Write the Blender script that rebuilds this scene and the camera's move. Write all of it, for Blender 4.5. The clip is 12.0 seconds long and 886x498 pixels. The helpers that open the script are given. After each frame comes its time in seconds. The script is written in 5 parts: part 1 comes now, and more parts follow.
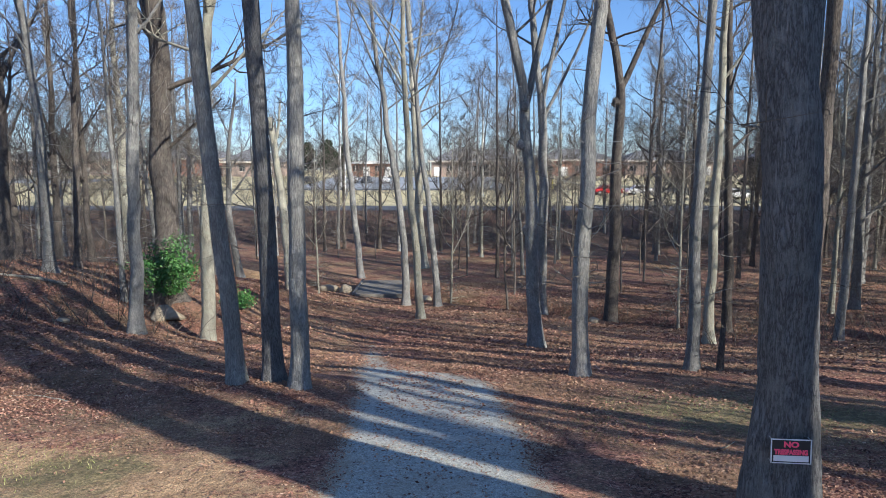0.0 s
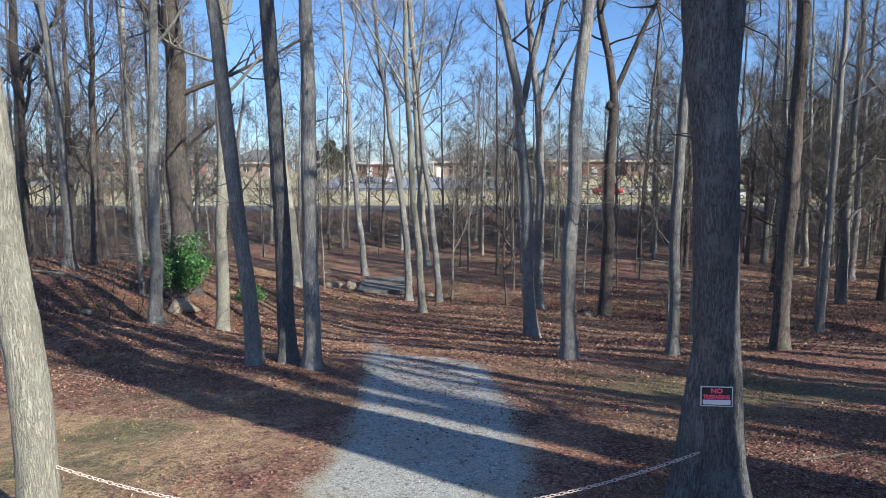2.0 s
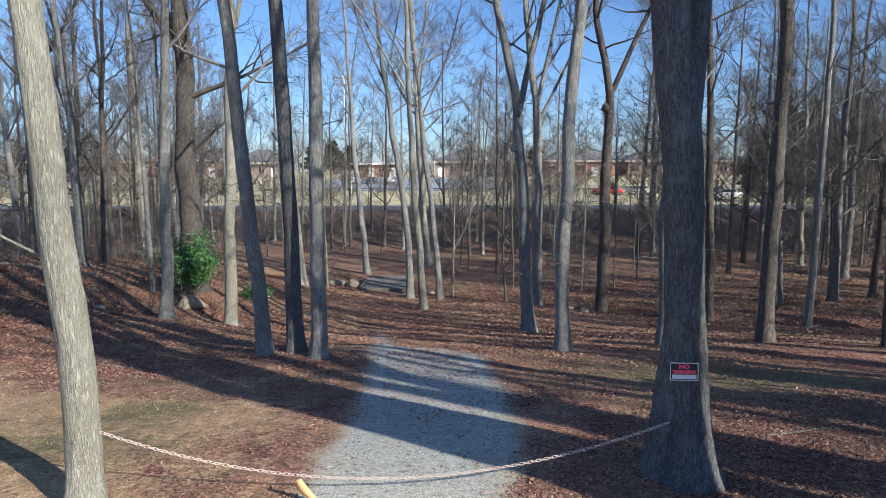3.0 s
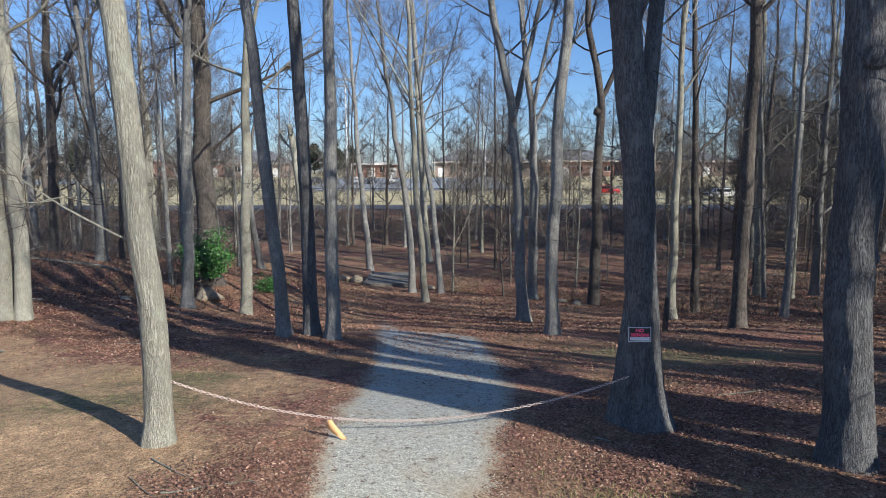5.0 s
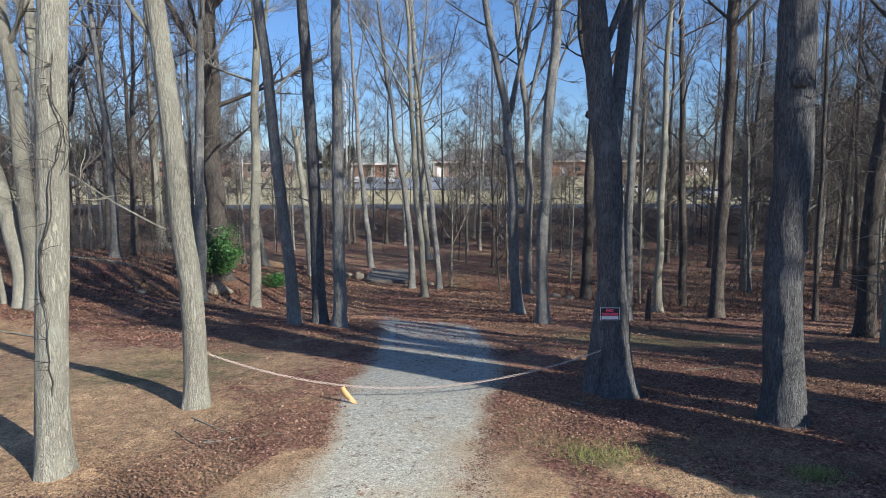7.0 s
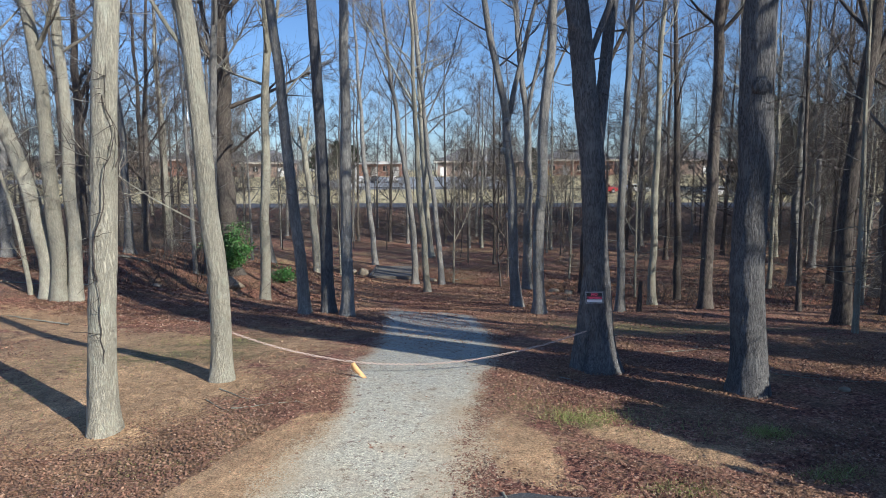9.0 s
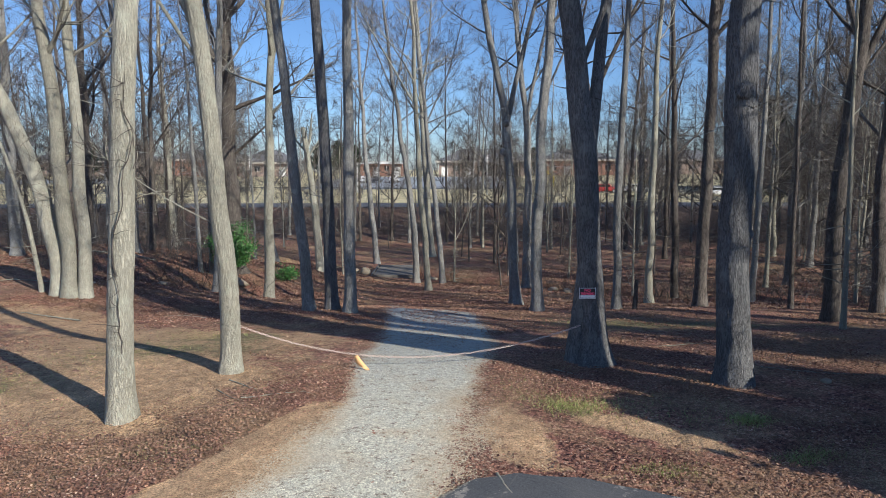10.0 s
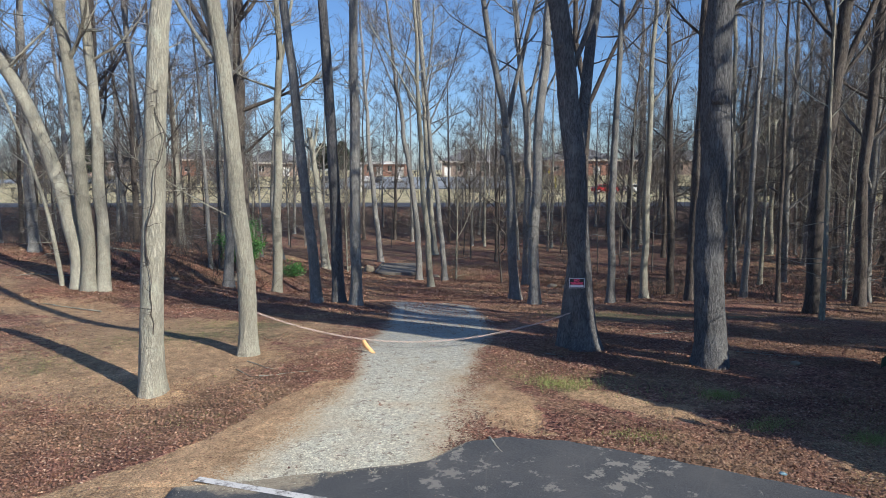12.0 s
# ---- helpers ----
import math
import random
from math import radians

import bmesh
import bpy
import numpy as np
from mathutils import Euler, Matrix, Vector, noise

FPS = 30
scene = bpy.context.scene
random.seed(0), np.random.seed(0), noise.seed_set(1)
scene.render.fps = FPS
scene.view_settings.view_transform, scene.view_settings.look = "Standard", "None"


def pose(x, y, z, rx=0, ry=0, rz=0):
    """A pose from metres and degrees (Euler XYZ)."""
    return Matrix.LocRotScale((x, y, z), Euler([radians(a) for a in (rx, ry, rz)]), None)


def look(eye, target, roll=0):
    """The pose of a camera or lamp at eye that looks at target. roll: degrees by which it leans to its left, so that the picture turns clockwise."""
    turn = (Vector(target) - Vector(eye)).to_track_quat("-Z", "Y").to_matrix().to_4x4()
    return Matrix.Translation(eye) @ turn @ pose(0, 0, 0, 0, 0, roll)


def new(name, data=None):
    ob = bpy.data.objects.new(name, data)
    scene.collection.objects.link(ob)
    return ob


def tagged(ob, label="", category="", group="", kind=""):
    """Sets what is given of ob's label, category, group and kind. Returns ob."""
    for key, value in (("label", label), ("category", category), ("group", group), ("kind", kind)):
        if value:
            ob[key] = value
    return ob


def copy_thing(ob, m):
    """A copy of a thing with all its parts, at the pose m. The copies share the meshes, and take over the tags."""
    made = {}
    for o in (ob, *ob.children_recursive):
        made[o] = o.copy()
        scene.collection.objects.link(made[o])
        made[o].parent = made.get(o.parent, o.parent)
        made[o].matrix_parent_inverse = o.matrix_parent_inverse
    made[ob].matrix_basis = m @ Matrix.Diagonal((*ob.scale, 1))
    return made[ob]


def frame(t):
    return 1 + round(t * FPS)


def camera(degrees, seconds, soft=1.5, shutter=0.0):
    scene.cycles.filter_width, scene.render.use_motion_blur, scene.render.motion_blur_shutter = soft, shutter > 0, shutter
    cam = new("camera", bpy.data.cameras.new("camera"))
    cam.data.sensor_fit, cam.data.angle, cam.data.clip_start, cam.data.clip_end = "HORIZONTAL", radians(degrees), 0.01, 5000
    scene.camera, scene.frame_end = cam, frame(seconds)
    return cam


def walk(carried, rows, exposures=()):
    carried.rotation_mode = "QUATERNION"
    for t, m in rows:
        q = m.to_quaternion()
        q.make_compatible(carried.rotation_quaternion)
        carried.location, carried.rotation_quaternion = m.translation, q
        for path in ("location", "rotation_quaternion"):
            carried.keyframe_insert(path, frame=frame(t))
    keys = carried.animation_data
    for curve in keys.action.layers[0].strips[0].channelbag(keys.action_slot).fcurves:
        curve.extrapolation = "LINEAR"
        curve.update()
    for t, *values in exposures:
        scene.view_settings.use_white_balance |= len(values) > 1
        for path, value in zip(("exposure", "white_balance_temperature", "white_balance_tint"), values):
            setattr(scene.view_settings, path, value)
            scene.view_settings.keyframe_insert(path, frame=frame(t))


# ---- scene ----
cam = camera(70.0, 12.0, soft=0.65)
METRES, EYE, TILT, LEAN, TURN = 7.3, 3.35, -7.2, 0.0, 0.0
ROWS = [
    (0.0, 0.0000, 0.0000, 0.0000, 0.00, 0.00, -0.00),
    (0.5, 0.0021, -0.0357, -0.0036, 0.06, 0.00, 0.02),
    (1.0, 0.0057, -0.0757, -0.0097, 0.12, 0.03, 0.03),
    (1.5, 0.0083, -0.1162, -0.0144, 0.19, 0.03, 0.04),
    (2.0, 0.0105, -0.1619, -0.0192, 0.25, 0.03, 0.03),
    (2.5, 0.0150, -0.2105, -0.0253, 0.32, 0.04, 0.05),
    (3.0, 0.0163, -0.2626, -0.0319, 0.38, 0.06, 0.05),
    (5.0, 0.0144, -0.4784, -0.0559, 0.38, 0.06, 0.07),
    (5.5, 0.0154, -0.5264, -0.0611, 0.30, 0.05, 0.08),
    (6.0, 0.0178, -0.5733, -0.0657, 0.21, 0.04, 0.11),
    (6.5, 0.0188, -0.6165, -0.0696, 0.23, 0.04, 0.11),
    (7.0, 0.0198, -0.6571, -0.0737, 0.31, 0.03, 0.10),
    (9.0, 0.0263, -0.7971, -0.0957, 0.59, -0.01, 0.11),
    (9.5, 0.0284, -0.8290, -0.0979, 0.66, -0.02, 0.10),
    (10.0, 0.0315, -0.8609, -0.1005, 0.72, -0.03, 0.08),
    (10.5, 0.0352, -0.8925, -0.1049, 0.79, -0.03, 0.06),
    (11.0, 0.0393, -0.9230, -0.1091, 0.85, -0.03, 0.05),
    (11.5, 0.0409, -0.9547, -0.1136, 0.93, -0.03, 0.03),
    (12.0, 0.0398, -0.9869, -0.1189, 0.99, -0.01, 0.01),
]
walk(cam, [(t, pose(0, 0, EYE, TILT, LEAN, TURN) @ pose(METRES * x, METRES * y, METRES * z, 90 + pitch, roll, yaw)) for t, x, y, z, yaw, pitch, roll in ROWS],
     [(0.0, 0.43, 4900, 11), (3.0, 0.27, 4880, 11), (6.0, 0.04, 4880, 11), (12.0, 0.01, 4950, 11)])

# ---- light ----
AZ, EL = 128.0, 27.0
world = bpy.data.worlds.new("sky")
scene.world = world
world.use_nodes = True
wn, wl = world.node_tree.nodes, world.node_tree.links
sky = wn.new("ShaderNodeTexSky")
sky.sky_type = "NISHITA"
sky.sun_disc = False
sky.sun_elevation, sky.sun_rotation = radians(EL), radians(AZ)
sky.air_density, sky.dust_density, sky.ozone_density = 1.0, 0.4, 3.0
wn["Background"].inputs["Strength"].default_value = 0.07
tone = wn.new("ShaderNodeHueSaturation")
tone.inputs["Saturation"].default_value, tone.inputs["Value"].default_value = 0.92, 1.48
wl.new(sky.outputs[0], tone.inputs["Color"])
wl.new(tone.outputs[0], wn["Background"].inputs["Color"])
sun = new("sun", bpy.data.lights.new("sun", "SUN"))
sun.data.energy, sun.data.angle, sun.data.color = 6.7, radians(0.53), (1.0, 0.785, 0.50)
SUN_DIR = Vector((math.sin(radians(AZ)) * math.cos(radians(EL)), math.cos(radians(AZ)) * math.cos(radians(EL)), math.sin(radians(EL))))
sun.matrix_world = look(SUN_DIR * 60, (0, 0, 0))


# ---- materials ----
class Mat:
    """A small builder of node materials."""

    def __init__(self, name, rough=0.8, metal=0.0):
        self.m = bpy.data.materials.new(name)
        self.m.use_nodes = True
        self.n, self.l = self.m.node_tree.nodes, self.m.node_tree.links
        self.b = self.n["Principled BSDF"]
        self.b.inputs["Roughness"].default_value, self.b.inputs["Metallic"].default_value = rough, metal

    def coords(self, scale=(1, 1, 1), kind="Object"):
        c, mp = self.n.new("ShaderNodeTexCoord"), self.n.new("ShaderNodeMapping")
        mp.inputs["Scale"].default_value = scale
        self.l.new(c.outputs[kind], mp.inputs["Vector"])
        return mp.outputs[0]

    def place(self, scale=(1, 1, 1)):
        g, mp = self.n.new("ShaderNodeNewGeometry"), self.n.new("ShaderNodeMapping")
        mp.inputs["Scale"].default_value = scale
        self.l.new(g.outputs["Position"], mp.inputs["Vector"])
        return mp.outputs[0]

    def noise(self, vec, scale, detail=4, rough=0.6, distort=0.0):
        t = self.n.new("ShaderNodeTexNoise")
        for k, v in (("Scale", scale), ("Detail", detail), ("Roughness", rough), ("Distortion", distort)):
            t.inputs[k].default_value = v
        self.l.new(vec, t.inputs["Vector"])
        return t.outputs["Fac"]

    def cells(self, vec, scale, out="Color", feature="F1"):
        t = self.n.new("ShaderNodeTexVoronoi")
        t.feature = feature
        t.inputs["Scale"].default_value = scale
        self.l.new(vec, t.inputs["Vector"])
        return t.outputs[out]

    def ramp(self, fac, *stops):
        r = self.n.new("ShaderNodeValToRGB")
        e = r.color_ramp.elements
        while len(e) < len(stops):
            e.new(0.5)
        for el, (p, c) in zip(e, stops):
            el.position = p
            el.color = (*(c if isinstance(c, tuple) else (c, c, c)), 1)
        self.l.new(fac, r.inputs[0])
        return r.outputs[0]

    def mix(self, fac, a, b, kind="MIX"):
        x = self.n.new("ShaderNodeMix")
        x.data_type, x.blend_type = "RGBA", kind
        for s, v in ((x.inputs[0], fac), (x.inputs[6], a), (x.inputs[7], b)):
            if hasattr(v, "links"):
                self.l.new(v, s)
            elif isinstance(v, tuple):
                s.default_value = (*v, 1)
            else:
                s.default_value = v
        return x.outputs[2]

    def math(self, op, a, b=0.0):
        x = self.n.new("ShaderNodeMath")
        x.operation = op
        for s, v in ((x.inputs[0], a), (x.inputs[1], b)):
            if hasattr(v, "links"):
                self.l.new(v, s)
            else:
                s.default_value = v
        return x.outputs[0]

    def attr(self, name):
        a = self.n.new("ShaderNodeAttribute")
        a.attribute_name = name
        return a.outputs["Fac"]

    def island(self):
        return self.n.new("ShaderNodeNewGeometry").outputs["Random Per Island"]

    def piece(self):
        return self.n.new("ShaderNodeObjectInfo").outputs["Random"]

    def colour(self, c):
        if isinstance(c, tuple):
            self.b.inputs["Base Color"].default_value = (*c, 1)
        else:
            self.l.new(c, self.b.inputs["Base Color"])
        return self

    def bump(self, h, strength=0.5, dist=0.02):
        b = self.n.new("ShaderNodeBump")
        b.inputs["Strength"].default_value, b.inputs["Distance"].default_value = strength, dist
        self.l.new(h, b.inputs["Height"])
        self.l.new(b.outputs[0], self.b.inputs["Normal"])
        return self


def bark(name, dark, light, patch, fissure=16.0):
    """Bark: long upright ridges parted by broken dark cracks, rough grain, lichen blotches."""
    k = Mat(name, 0.93)
    warp = k.n.new("ShaderNodeTexNoise")
    warp.inputs["Scale"].default_value, warp.inputs["Detail"].default_value = 7.0, 4
    v = k.coords((1, 1, 0.16))
    k.l.new(k.coords((1, 1, 0.5)), warp.inputs["Vector"])
    add = k.n.new("ShaderNodeVectorMath")
    add.operation = "MULTIPLY_ADD"
    k.l.new(warp.outputs["Color"], add.inputs[0])
    add.inputs[1].default_value = (0.045, 0.045, 0.03)
    k.l.new(v, add.inputs[2])
    n1 = k.noise(add.outputs[0], fissure * 1.9, 3, 0.55)
    n2 = k.noise(add.outputs[0], fissure * 4.6, 3, 0.6)
    ridge = k.math("MULTIPLY", k.math("ABSOLUTE", k.math("SUBTRACT", n1, 0.5)), 5.0)
    ridge2 = k.math("MULTIPLY", k.math("ABSOLUTE", k.math("SUBTRACT", n2, 0.5)), 5.0)
    plate = k.ramp(k.math("ADD", k.math("MULTIPLY", ridge, 0.6), k.math("MULTIPLY", ridge2, 0.4)), (0.04, 0.0), (0.55, 1.0))
    knob = k.noise(k.coords((1, 1, 0.5)), 46.0, 5, 0.75)
    fine = k.noise(k.coords((1, 1, 0.7)), 150.0, 3, 0.7)
    blotch = k.noise(k.coords((1, 1, 0.7)), 5.0, 7, 0.72)
    tall = k.noise(k.coords((1, 1, 0.35)), 1.3, 5, 0.65)
    relief = k.math("ADD", k.math("MULTIPLY", plate, 0.55), k.math("MULTIPLY", knob, 0.6))
    c = k.ramp(relief, (0.26, dark), (0.80, light))
    c = k.mix(k.ramp(blotch, (0.52, 0.0), (0.64, 0.75)), c, patch)
    c = k.mix(k.ramp(blotch, (0.34, 0.5), (0.44, 0.0)), c, tuple(0.7 * q for q in light))
    c = k.mix(1.0, c, k.ramp(tall, (0.3, 0.70), (0.7, 1.25)), "MULTIPLY")
    c = k.mix(1.0, c, k.ramp(fine, (0.3, 0.74), (0.7, 1.22)), "MULTIPLY")
    c = k.mix(1.0, c, k.ramp(k.piece(), (0.0, 0.82), (1.0, 1.18)), "MULTIPLY")
    k.colour(c)
    return k.bump(k.math("ADD", relief, k.math("MULTIPLY", fine, 0.2)), 1.0, 0.026).m


BARK_OAK = bark("bark of old oak", (0.068, 0.068, 0.073), (0.225, 0.225, 0.228), (0.255, 0.26, 0.255), 19.0)
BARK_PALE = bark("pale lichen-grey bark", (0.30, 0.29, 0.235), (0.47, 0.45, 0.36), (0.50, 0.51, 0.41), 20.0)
BARK_GREY = bark("grey bark", (0.15, 0.15, 0.15), (0.33, 0.325, 0.305), (0.40, 0.40, 0.36), 17.0)
BARK_BROWN = bark("brown bark", (0.05, 0.042, 0.038), (0.175, 0.152, 0.132), (0.19, 0.175, 0.145), 15.0)
TWIG = Mat("twig bark", 0.9)
TWIG.colour(TWIG.mix(TWIG.island(), (0.055, 0.046, 0.040), (0.19, 0.165, 0.14)))
TWIG = TWIG.m
# skyline twigs: paler than TWIG, distance haze put into the colour
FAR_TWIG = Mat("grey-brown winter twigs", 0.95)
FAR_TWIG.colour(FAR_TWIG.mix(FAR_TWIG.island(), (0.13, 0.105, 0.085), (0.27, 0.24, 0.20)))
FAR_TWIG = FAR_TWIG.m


def ground_colour(k, p):
    """Colour and relief of the leaf-strewn ground."""
    leaf = k.cells(p, 27.0)
    leaf2 = k.cells(p, 58.0)
    big, mid, fine = k.noise(p, 0.28, 5, 0.6), k.noise(p, 1.7, 5, 0.65), k.noise(p, 14.0, 4, 0.7)
    sep = k.n.new("ShaderNodeSeparateColor")
    k.l.new(leaf, sep.inputs[0])
    sep2 = k.n.new("ShaderNodeSeparateColor")
    k.l.new(leaf2, sep2.inputs[0])
    litter = k.ramp(sep.outputs[0], (0.0, (0.055, 0.024, 0.019)), (0.3, (0.17, 0.074, 0.052)), (0.7, (0.31, 0.145, 0.098)), (0.9, (0.40, 0.21, 0.145)), (1.0, (0.50, 0.32, 0.22)))
    straw = k.ramp(sep2.outputs[1], (0.0, (0.20, 0.125, 0.06)), (0.6, (0.37, 0.26, 0.135)), (1.0, (0.52, 0.40, 0.23)))
    base = k.mix(k.ramp(k.math("ADD", k.math("MULTIPLY", big, 0.6), k.math("MULTIPLY", mid, 0.5)), (0.47, 0.0), (0.66, 0.85)), litter, straw)
    # bare clay and short grass, where the plan of the ground has them
    soil = k.ramp(k.noise(p, 5.0, 6, 0.7), (0.3, (0.42, 0.265, 0.145)), (0.7, (0.61, 0.42, 0.235)))
    soil = k.mix(k.ramp(sep2.outputs[0], (0.35, 0.0), (0.75, 0.7)), soil, straw)
    soil = k.mix(k.ramp(fine, (0.54, 0.0), (0.68, 0.4)), soil, (0.20, 0.105, 0.06))
    m1 = k.math("ADD", k.attr("bare"), k.math("MULTIPLY", k.math("SUBTRACT", k.math("ADD", k.math("MULTIPLY", mid, 0.5), k.math("MULTIPLY", k.noise(p, 4.5, 6, 0.75), 0.5)), 0.5), 2.6))
    base = k.mix(k.ramp(m1, (0.38, 0.0), (0.62, 1.0)), base, soil)
    turf = k.ramp(fine, (0.35, (0.12, 0.11, 0.045)), (0.65, (0.28, 0.23, 0.115)))
    m2 = k.math("ADD", k.attr("turf"), k.math("MULTIPLY", k.math("SUBTRACT", k.noise(p, 2.6, 5, 0.7), 0.5), 1.3))
    base = k.mix(k.ramp(m2, (0.45, 0.0), (0.75, 0.9)), base, turf)
    lawn = k.ramp(k.noise(p, 0.25, 5, 0.7), (0.3, (0.50, 0.43, 0.22)), (0.7, (0.66, 0.58, 0.34)))
    base = k.mix(k.attr("lawn"), base, lawn)
    brush = k.ramp(fine, (0.3, (0.075, 0.052, 0.04)), (0.7, (0.18, 0.13, 0.10)))
    m3 = k.math("ADD", k.attr("brush"), k.math("MULTIPLY", k.math("SUBTRACT", mid, 0.5), 0.8))
    base = k.mix(k.ramp(m3, (0.4, 0.0), (0.7, 0.85)), base, brush)
    base = k.mix(1.0, base, k.ramp(k.noise(p, 0.8, 9, 0.72), (0.34, 0.68), (0.66, 1.28)), "MULTIPLY")
    base = k.mix(1.0, base, k.ramp(k.noise(p, 7.0, 5, 0.75), (0.35, 0.70), (0.65, 1.25)), "MULTIPLY")
    base = k.mix(1.0, base, k.ramp(k.noise(p, 42.0, 3, 0.8), (0.38, 0.62), (0.62, 1.3)), "MULTIPLY")
    return base, k.math("ADD", k.math("MULTIPLY", sep.outputs[2], 0.5), fine)


k = Mat("woodland floor of fallen leaves", 0.95)
base, relief = ground_colour(k, k.place())
k.colour(base)
GROUND = k.bump(relief, 1.0, 0.045).m


def gravel_material():
    k = Mat("grey crushed-stone gravel", 0.9)
    p = k.place()
    c1 = k.cells(p, 62.0)
    s = k.n.new("ShaderNodeSeparateColor")
    k.l.new(c1, s.inputs[0])
    d = k.cells(p, 62.0, "Distance")
    stone = k.ramp(s.outputs[0], (0.0, (0.38, 0.37, 0.30)), (0.5, (0.66, 0.645, 0.53)), (1.0, (0.86, 0.85, 0.71)))
    dust = k.ramp(k.noise(p, 0.9, 5, 0.65), (0.35, (0.66, 0.58, 0.42)), (0.65, (0.76, 0.74, 0.59)))
    c = k.mix(k.ramp(k.noise(p, 2.2, 5, 0.7), (0.4, 0.1), (0.65, 0.6)), stone, dust)
    c = k.mix(k.ramp(k.noise(p, 1.3, 6, 0.75), (0.60, 0.0), (0.72, 0.7)), c, (0.20, 0.12, 0.085))
    c = k.mix(k.ramp(k.noise(p, 9.0, 6, 0.8), (0.555, 0.0), (0.62, 0.85)), c, (0.15, 0.10, 0.07))
    c = k.mix(1.0, c, k.ramp(k.noise(p, 17.0, 4, 0.85), (0.36, 0.72), (0.60, 1.20)), "MULTIPLY")
    c = k.mix(1.0, c, k.ramp(k.noise(p, 48.0, 2, 0.8), (0.36, 0.66), (0.62, 1.22)), "MULTIPLY")
    c = k.mix(k.ramp(k.noise(p, 0.55, 4, 0.6), (0.50, 0.0), (0.70, 0.6)), c, (0.50, 0.39, 0.24))
    thin = k.math("ADD", k.attr("cover"), k.math("MULTIPLY", k.math("SUBTRACT", k.noise(p, 1.5, 6, 0.7), 0.5), 1.0))
    c = k.mix(k.ramp(thin, (0.55, 0.65), (1.15, 0.0)), c, k.ramp(k.noise(p, 30.0, 4, 0.8), (0.35, (0.44, 0.30, 0.16)), (0.65, (0.70, 0.56, 0.34))))
    # greyer stone up the drive, with its bluish shade mixed into the colour
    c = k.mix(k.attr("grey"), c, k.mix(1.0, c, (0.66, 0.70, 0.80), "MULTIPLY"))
    # the stones thin out over earth and leaves along the edges
    base, relief = ground_colour(k, p)
    m = k.math("ADD", k.attr("cover"), k.math("MULTIPLY", k.math("SUBTRACT", k.noise(p, 2.4, 7, 0.75), 0.5), 1.1))
    m = k.math("ADD", m, k.math("MULTIPLY", k.math("SUBTRACT", s.outputs[1], 0.5), 0.45))
    cover = k.ramp(m, (0.40, 0.0), (0.60, 1.0))
    k.colour(k.mix(cover, base, c))
    return k.bump(k.math("ADD", k.math("MULTIPLY", k.math("SUBTRACT", 1.0, d), 0.35), k.math("MULTIPLY", relief, 0.4)), 0.8, 0.02).m


GRAVEL = gravel_material()
k = Mat("loose gravel stone", 0.88)
k.colour(k.ramp(k.island(), (0.0, (0.33, 0.315, 0.235)), (0.5, (0.50, 0.48, 0.365)), (0.9, (0.62, 0.60, 0.47)), (1.0, (0.30, 0.22, 0.15))))
STONE = k.m
k = Mat("worn asphalt", 0.85)
p = k.place()
c = k.ramp(k.noise(p, 60.0, 3, 0.7), (0.3, (0.042, 0.045, 0.050)), (0.7, (0.12, 0.124, 0.13)))
worn = k.ramp(k.math("ADD", k.math("MULTIPLY", k.noise(p, 4.2, 8, 0.72), 0.8), k.math("MULTIPLY", k.noise(p, 0.6, 3, 0.5), 0.3)), (0.625, 0.0), (0.65, 0.9))
c = k.mix(worn, c, (0.30, 0.285, 0.25))
c = k.mix(k.ramp(k.noise(p, 0.9, 5, 0.6), (0.45, 0.0), (0.65, 0.35)), c, (0.16, 0.155, 0.15))
c = k.mix(k.ramp(k.noise(p, 18.0, 6, 0.8), (0.60, 0.0), (0.66, 0.5)), c, (0.24, 0.23, 0.21))
crack = k.ramp(k.cells(k.place((1, 1, 0)), 0.9, "Distance", "DISTANCE_TO_EDGE"), (0.0, 0.3), (0.005, 0.0))
c = k.mix(crack, c, (0.20, 0.18, 0.16))
m = k.math("ADD", k.attr("dust"), k.math("MULTIPLY", k.math("SUBTRACT", k.noise(p, 4.0, 8, 0.8), 0.5), 1.3))
c = k.mix(k.ramp(m, (0.42, 0.0), (0.66, 0.85)), c, k.ramp(k.noise(p, 45.0, 4, 0.8), (0.35, (0.26, 0.20, 0.13)), (0.65, (0.50, 0.45, 0.33))))
k.colour(c)
ASPHALT = k.bump(k.noise(p, 90.0, 3, 0.7), 0.6, 0.01).m
k = Mat("worn white road paint", 0.7)
k.colour(k.mix(k.ramp(k.noise(k.place(), 9.0, 6, 0.75), (0.48, 0.0), (0.62, 1.0)), (0.74, 0.73, 0.70), (0.20, 0.19, 0.18)))
PAINT = k.m
k = Mat("fallen leaf", 0.9)
p = k.place()
c = k.ramp(k.island(), (0.0, (0.09, 0.045, 0.036)), (0.3, (0.185, 0.09, 0.065)), (0.65, (0.31, 0.16, 0.11)), (0.9, (0.43, 0.26, 0.175)), (1.0, (0.56, 0.42, 0.30)))
c = k.mix(k.ramp(k.noise(p, 0.45, 4, 0.6), (0.42, 0.0), (0.62, 0.6)), c, (0.32, 0.215, 0.125))
c = k.mix(1.0, c, k.ramp(k.noise(p, 1.6, 5, 0.7), (0.33, 0.62), (0.66, 1.25)), "MULTIPLY")
k.colour(c)
LEAF = k.m
k = Mat("dry grass blade", 0.8)
k.colour(k.ramp(k.island(), (0.0, (0.17, 0.22, 0.05)), (0.5, (0.30, 0.33, 0.10)), (1.0, (0.46, 0.42, 0.19))))
GRASS = k.m
k = Mat("glossy holly leaf", 0.35)
